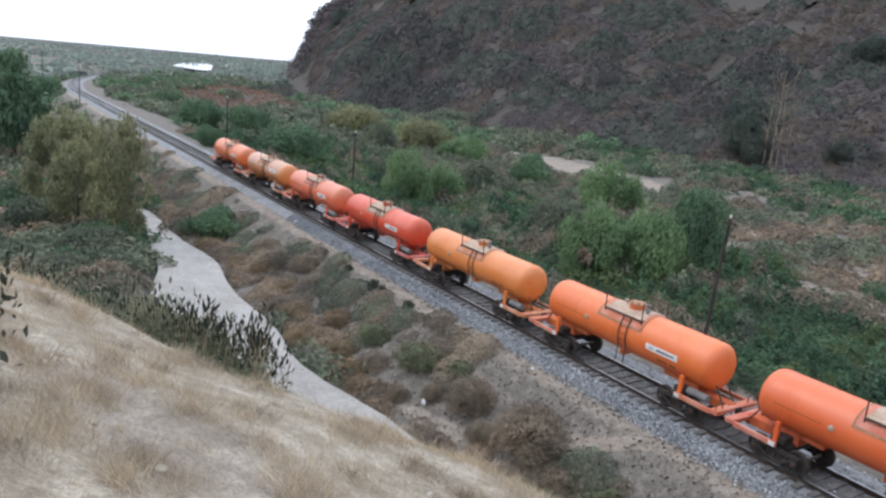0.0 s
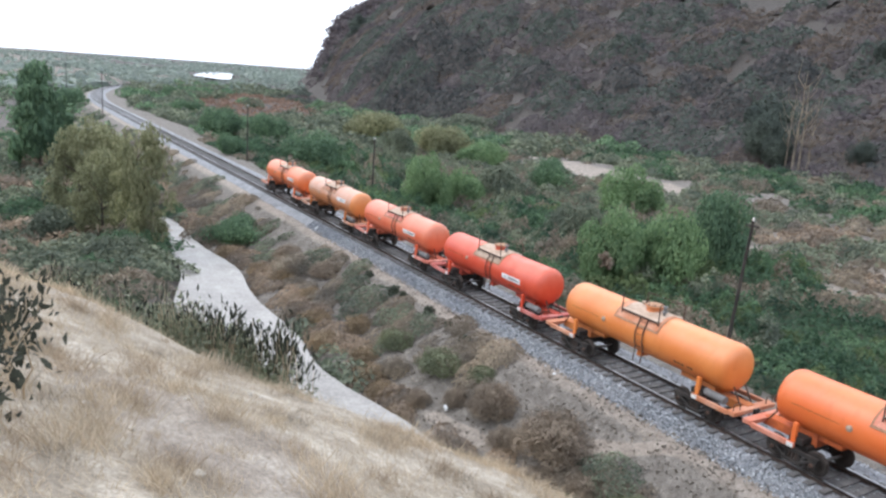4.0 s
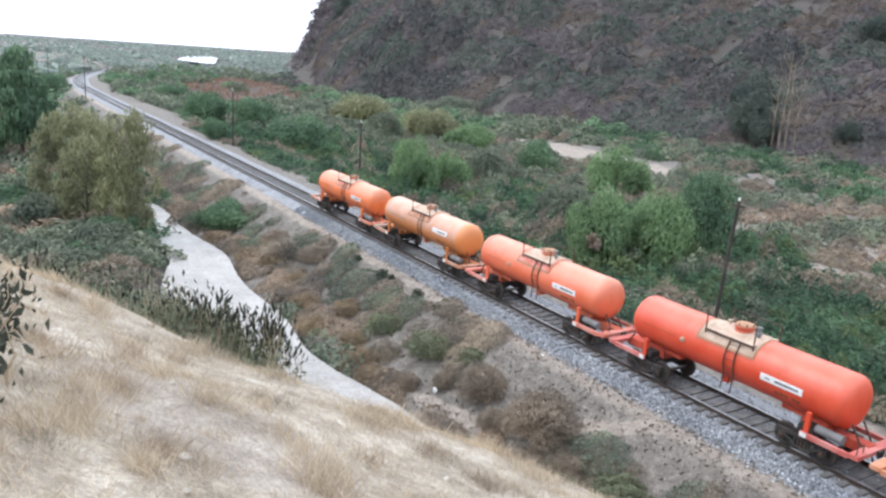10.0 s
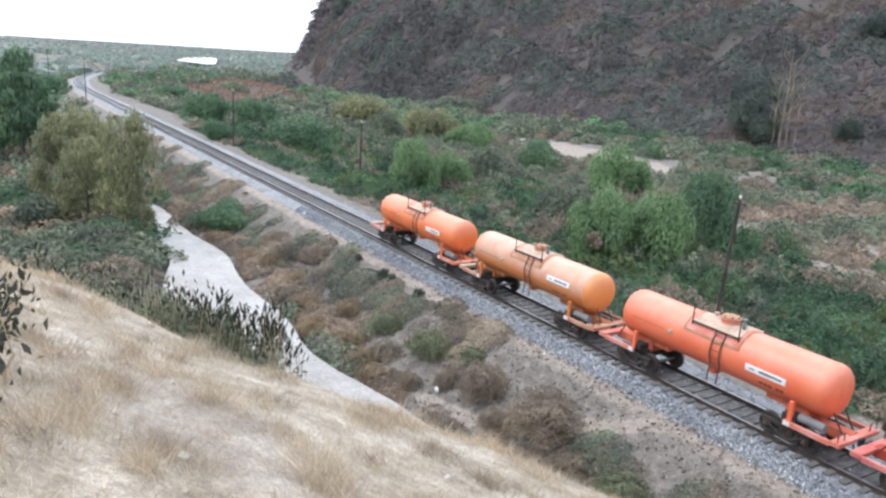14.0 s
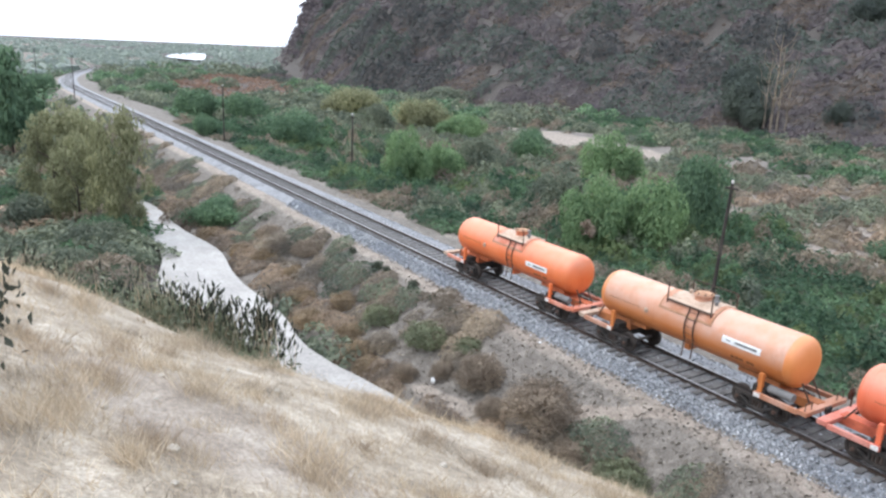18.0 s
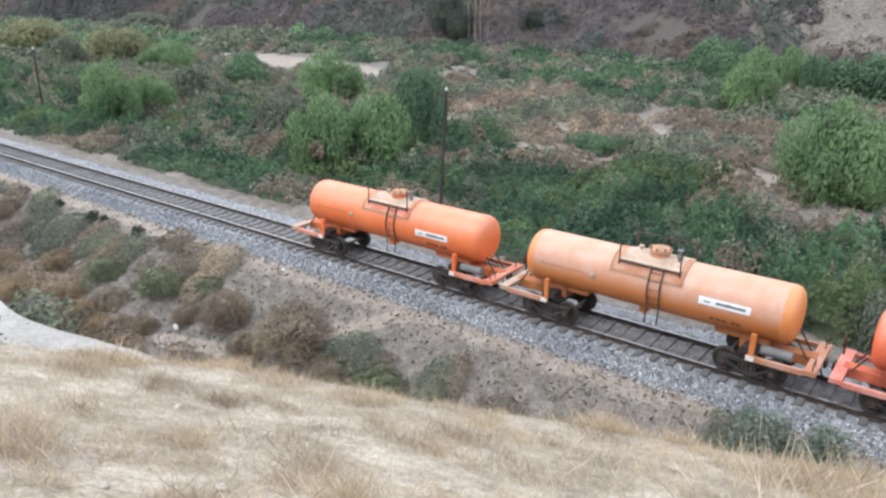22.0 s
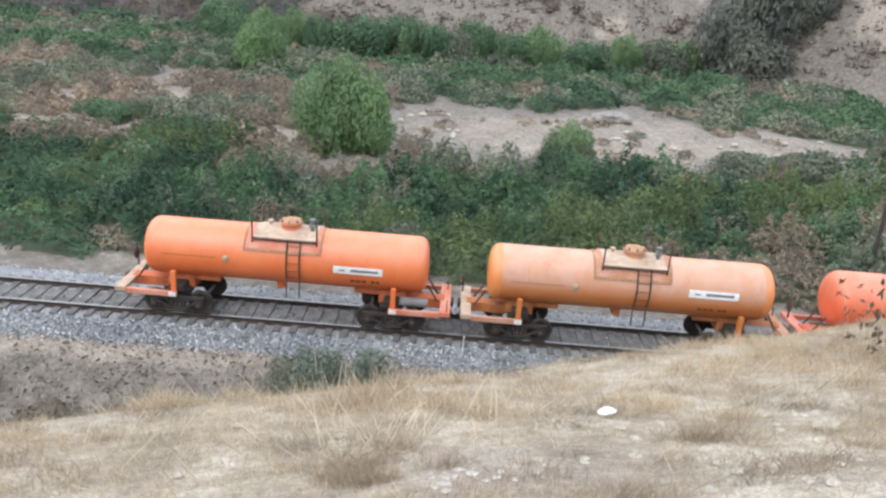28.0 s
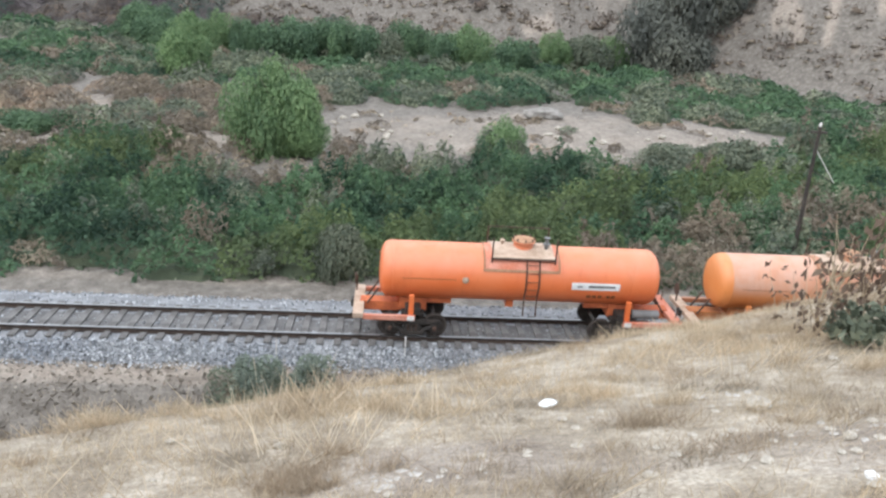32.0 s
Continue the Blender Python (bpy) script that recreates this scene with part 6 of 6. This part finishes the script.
for i in range(105):
    s = wr.random()
    bx, by = -15.2 + 5.0 * s, 0.0 + 2.5 * s
    off = wr.uniform(0.2, 3.0) * (0.35 + 0.65 * s)
    put_weed(LEAFY, bx - 0.559 * off + wr.uniform(-0.5, 0.5), by + 0.829 * off, wr.uniform(0.7, 1.25), "leafy green weed standing on the brow of the hillside", "weeds on the brow")
for i in range(30):
    s = wr.uniform(0.85, 1.17)
    off = wr.uniform(0.2, 1.5)
    put_weed(SPARSE, -15.2 + 5.0 * s - 0.559 * off, 2.5 * s + 0.829 * off, wr.uniform(0.8, 1.15), "thin weed with dark narrow seed heads on the brow", "weeds on the brow")
for x, y, s in ((-6.4, -0.05, 1.0), (-6.0, -0.15, 0.9), (-6.9, 0.0, 1.1), (-5.4, -0.12, 1.0), (-5.0, -0.2, 0.95), (-4.6, -0.22, 0.8), (-7.4, -0.1, 1.0)):
    put_weed(DARK, x, y, s, "weed with dark hanging leaves on the trodden hillside", "weeds by the path")
DEAD = [weed(s, 1.45, 0.075, "dead_leaf", 5, 0.06) for s in (7, 8)]
for x, y, s in ((5.2, 7.4, 0.85), (5.7, 7.5, 1.0), (5.5, 8.2, 0.9), (6.1, 7.9, 1.05), (6.4, 8.6, 0.9), (4.7, 7.5, 0.6), (4.9, 8.2, 0.7), (5.9, 8.9, 1.1)):
    put_weed(DEAD, x, y, s, "dead weed with pale stalks and hanging brown leaves", "dead weeds")
X, Y = np.array([5.3, 5.7, 6.2, 5.75, 5.1]), np.array([7.0, 7.3, 7.7, 7.8, 7.2])
rng = np.random.default_rng(3)
for x, y in zip(X, Y):
    p = clump(300, 0.42, 0.55, 4, rng)[0]
    b = new("bush", quads("bush", leaf_cards(p, 0.075, 0.3, 1.4, rng), M["olive"]))
    b.matrix_basis = pose(x, y, float(ground(x, y)) - 0.05)
    tagged(b, "small green-leaved bush among dead stalks", "bush", "bushes on the hillside")

# blue-green bush with dry stalks beside the ballast
for x, y, r, h in ((-4.0, 21.8, 1.2, 2.0), (-2.2, 21.9, 1.15, 1.75)):
    p = clump(2600, r, h, 9, rng)[0]
    b = new("bush", quads("bush", leaf_cards(p, 0.07, 0.6, 2.4, rng), M["grey_leaf"]))
    b.matrix_basis = pose(x, y, float(ground(x, y)) - 0.1)
    tagged(b, "blue-green bush at the edge of the ballast", "bush", "bushes by the ballast")
    C = np.stack([rng.normal(x + 0.55, 0.5, 46), rng.normal(y - 1.0, 0.15, 46)], 1)
    C = np.concatenate([C, ground(C[:, 0], C[:, 1])[:, None]], 1)
    tagged(new("dry_stalks", quads("dry_stalks", blades(C, 2.0, 0.024, 0.22, rng), M["stalk"])), "dry pale stalks in front of the bush", "stalks", kind="stuff")


def bare_tree(seed, x, y, h, mat, label, thick=0.022):
    """A leafless tree: a bent trunk and forked limbs."""
    g = random.Random(seed)
    t = tagged(new("bare_tree"), label, "tree", "bare trees")
    t.location = (x, y, float(ground(x, y)) - 0.2)
    pts = [Vector((0, 0, 0))]
    for k in range(6):
        pts.append(pts[-1] + Vector((g.uniform(-0.05, 0.05) * min(h, 4), g.uniform(-0.05, 0.05) * min(h, 4), h / 6.5)))
    part("trunk", tube(bmesh.new(), pts, thick * h, 0.25 * thick * h, 8), M[mat], t)
    for k in range(9):
        q = pts[2 + k % 4]
        a = g.uniform(0, 6.28)
        l1 = [q, q + Vector((0.10 * h * math.cos(a), 0.10 * h * math.sin(a), 0.10 * h)), q + Vector((0.15 * h * math.cos(a + 0.4), 0.15 * h * math.sin(a + 0.4), 0.26 * h))]
        part("limb", tube(bmesh.new(), l1, 0.4 * thick * h, 0.1 * thick * h, 5), M[mat], t)
    return t


bare_tree(1, -96.0, 140.5, 22.0, "pale_dry", "tall leafless pale-barked tree at the hill's foot", 0.013)
bare_tree(6, -97.6, 140.2, 17.0, "pale_dry", "tall leafless pale-barked tree at the hill's foot", 0.012)
bare_tree(7, -94.8, 141.0, 19.0, "pale_dry", "tall leafless pale-barked tree at the hill's foot", 0.012)
bare_tree(2, -93.5, 141.5, 16.0, "pale_dry", "leafless pale-barked tree at the hill's foot", 0.010)
bare_tree(3, 6.0, 8.1, 1.7, "straw", "dead forked shrub with pale bare twigs", 0.03)
bare_tree(4, 5.4, 8.5, 1.3, "straw", "small dead shrub with pale bare twigs", 0.03)
bare_tree(5, 5.0, 7.6, 1.2, "straw", "small dead shrub with pale bare twigs", 0.03)


# ---- poles, stake, litter, stones ----
def pole(x, y, top, lean=(0.0, 0.0), arm=True, label="dark weathered wooden telegraph pole"):
    z = float(ground(x, y))
    t = tagged(new("telegraph_pole"), label, "pole", "poles along the line")
    t.location = (x, y, z)
    h = top - z
    e = Vector((lean[0], lean[1], h))
    part("post", rod(bmesh.new(), (0, 0, -0.4), e, 0.11, 0.08, 12), M["pole"], t)
    if arm:
        part("insulator", lathe(bmesh.new(), [(0, 0.05), (0.06, 0.07), (0.16, 0.05), (0.2, 0.02)], 12, "Z", e), M["reflector"], t, "white insulator on the tip")
        part("cross_arm", box(bmesh.new(), e.x - 0.4, e.x + 0.4, e.y - 0.05, e.y + 0.05, h - 0.32, h - 0.22, 0.01), M["pole"], t)
    return t


pole(-25.35, 34.0, 6.85, (0.4, 0.0))
p = pole(20.2, 34.0, 6.7, (-0.25, 0.0))
part("stay_rod", rod(bmesh.new(), (-0.2, 0, 6.6), (1.1, 0, 5.0), 0.02, seg=6), M["reflector"], p, "pale iron stay")
part("bracket", rod(bmesh.new(), (-0.2, 0, 5.6), (1.1, 0, 5.0), 0.025, seg=6), M["pole"], p)
pole(-69.0, 33.0, 6.4)
pole(-106.0, 30.9, 7.0)
pole(-186.0, 21.5, 8.6, (0.0, 0.0), False)
pole(-245.0, 19.0, 9.0, (0.0, 0.0), False)

st = tagged(new("stake"), "thin pale marker stake at the edge of the ballast", "stake")
st.location = (0.85, 23.9, float(ground(0.85, 23.9)))
part("rod", rod(bmesh.new(), (0, 0, -0.2), (0.02, 0, 1.0), 0.018, seg=8), M["reflector"], st)
part("cap", rod(bmesh.new(), (0.02, 0, 1.0), (0.02, 0, 1.06), 0.03, seg=8), M["white"], st)


def lump(name, x, y, sx, sy, sz, mat, label, category, seed, group="", lift=0.0):
    """A worn stone or a crumpled bag."""
    bm = bmesh.new()
    bmesh.ops.create_icosphere(bm, subdivisions=3 if max(sx, sy) > 0.1 else 2, radius=1.0)
    for v in bm.verts:
        k = 1 + 0.22 * noise.noise(v.co * 1.6 + Vector((seed, 0, 0))) + 0.10 * noise.noise(v.co * 4 + Vector((0, seed, 0)))
        v.co = Vector((v.co.x * sx * k, v.co.y * sy * k, v.co.z * sz * k))
    ob = part(name, bm, M[mat])
    ob.matrix_basis = pose(x, y, float(ground(x, y)) + sz * 0.6 + lift, 0, 0, seed * 17 % 50 - 10)
    return tagged(ob, label, category, group)


lump("litter_bag", -28.7, 18.2, 0.15, 0.06, 0.16, "white", "crumpled white plastic bag lying in the ditch", "litter", 1, lift=0.12)
lump("litter_bag", 1.46, 5.78, 0.085, 0.05, 0.026, "white", "flat white plastic packaging on the dry grass", "litter", 2, lift=0.05)
lump("litter_bag", 2.57, 3.45, 0.038, 0.03, 0.022, "white", "small crumpled white plastic scrap in the grass", "litter", 3, lift=0.01)
lump("stone", 2.87, 5.09, 0.10, 0.08, 0.06, "rock", "pale stone in the dry grass", "stone", 4, "pale stones")
lump("stone", -26.4, 22.85, 0.08, 0.07, 0.05, "white", "whitish stone on the track bench", "stone", 5, "pale stones")
lump("stone", -60.1, 23.6, 0.16, 0.14, 0.14, "white", "whitish stone on the track bench", "stone", 6, "pale stones")
lump("boulder", 15.8, 77.4, 2.0, 1.1, 0.7, "grey_rock", "large pale boulder on the sandy river bed", "boulder", 7)
lump("boulder", 33.0, 62.0, 1.2, 0.8, 0.7, "grey_rock", "pale boulder on the sandy river bed", "boulder", 8)
lump("boulder", 36.5, 62.5, 1.4, 0.9, 0.8, "grey_rock", "pale boulder on the sandy river bed", "boulder", 9)
srng = random.Random(9)
for i in range(170):
    x, y = srng.uniform(-8, 6), srng.uniform(0.5, 8.5)
    if bank(x, y) > -0.3 or x * x + y * y < 3:
        continue
    r = srng.uniform(0.012, 0.05)
    lump("stone", x, y, r, r * 0.8, r * 0.6, "rock", "pale stone on the trodden hillside", "stone", i + 20, "stones on the hillside")
for i in range(50):
    x, y = srng.gauss(2.2, 0.9), srng.gauss(4.3, 0.7)
    r = srng.uniform(0.012, 0.035)
    lump("stone", x, y, r * 1.4, r, r * 0.35, "rock", "pale flat chip of stone in the dry grass", "stone", i + 200, "stones on the hillside")
for i in range(45):
    r = srng.uniform(0.1, 0.35)
    lump("stone", srng.uniform(-15, 40), srng.uniform(64, 76), r * 1.2, r, r * 0.7, "rock", "pale stone on the sandy river bed", "stone", i + 120, "stones of the river bed")
for cx, cy, spread, many in ((0.15, 4.2, 0.20, 34), (2.9, 5.6, 0.16, 10), (3.0, 4.3, 0.25, 12), (-5.6, 0.35, 0.25, 7)):
    for i in range(many):
        r = srng.uniform(0.008, 0.026)
        lump("stone", srng.gauss(cx, spread), srng.gauss(cy, spread * 0.6), r * srng.uniform(1.0, 2.0), r, r * 0.3, "chalk", "chalky flat chip of stone in the dry grass", "stone", i + 300, "stones on the hillside")
# earth clods on the slope below the line
n = 15000
cx, cy = -70 + 80 * np.sqrt(RNG.uniform(size=n)), RNG.uniform(17.0, 23.6, n)
C = np.stack([cx, cy, ground(cx, cy) + 0.01], 1)
tagged(new("clods", quads("clods", leaf_cards(C, RNG.uniform(0.04, 0.17, n), 0.0, 1.3), M["clod"])), "earth clods and chips on the embankment slope", "clods", kind="stuff")


def motions():
    """The train rolls along the line and its wheels turn."""
    ts, xs = [r[0] for r in TRAIN], [r[1] for r in TRAIN]
    for k, car in enumerate(CARS):
        walk(car, [(t, pose(x + PITCH * k, TRACK_Y, 0)) for t, x in TRAIN])
    steps = [i * 0.2 for i in range(161)]
    at = np.interp(steps, ts, xs)
    for w in WHEELS:
        home = w.location.copy()
        walk(w, [(t, Matrix.Translation(home) @ pose(0, 0, 0, 0, math.degrees((x - xs[0]) / WHEEL_R), 0)) for t, x in zip(steps, at)])


motions()
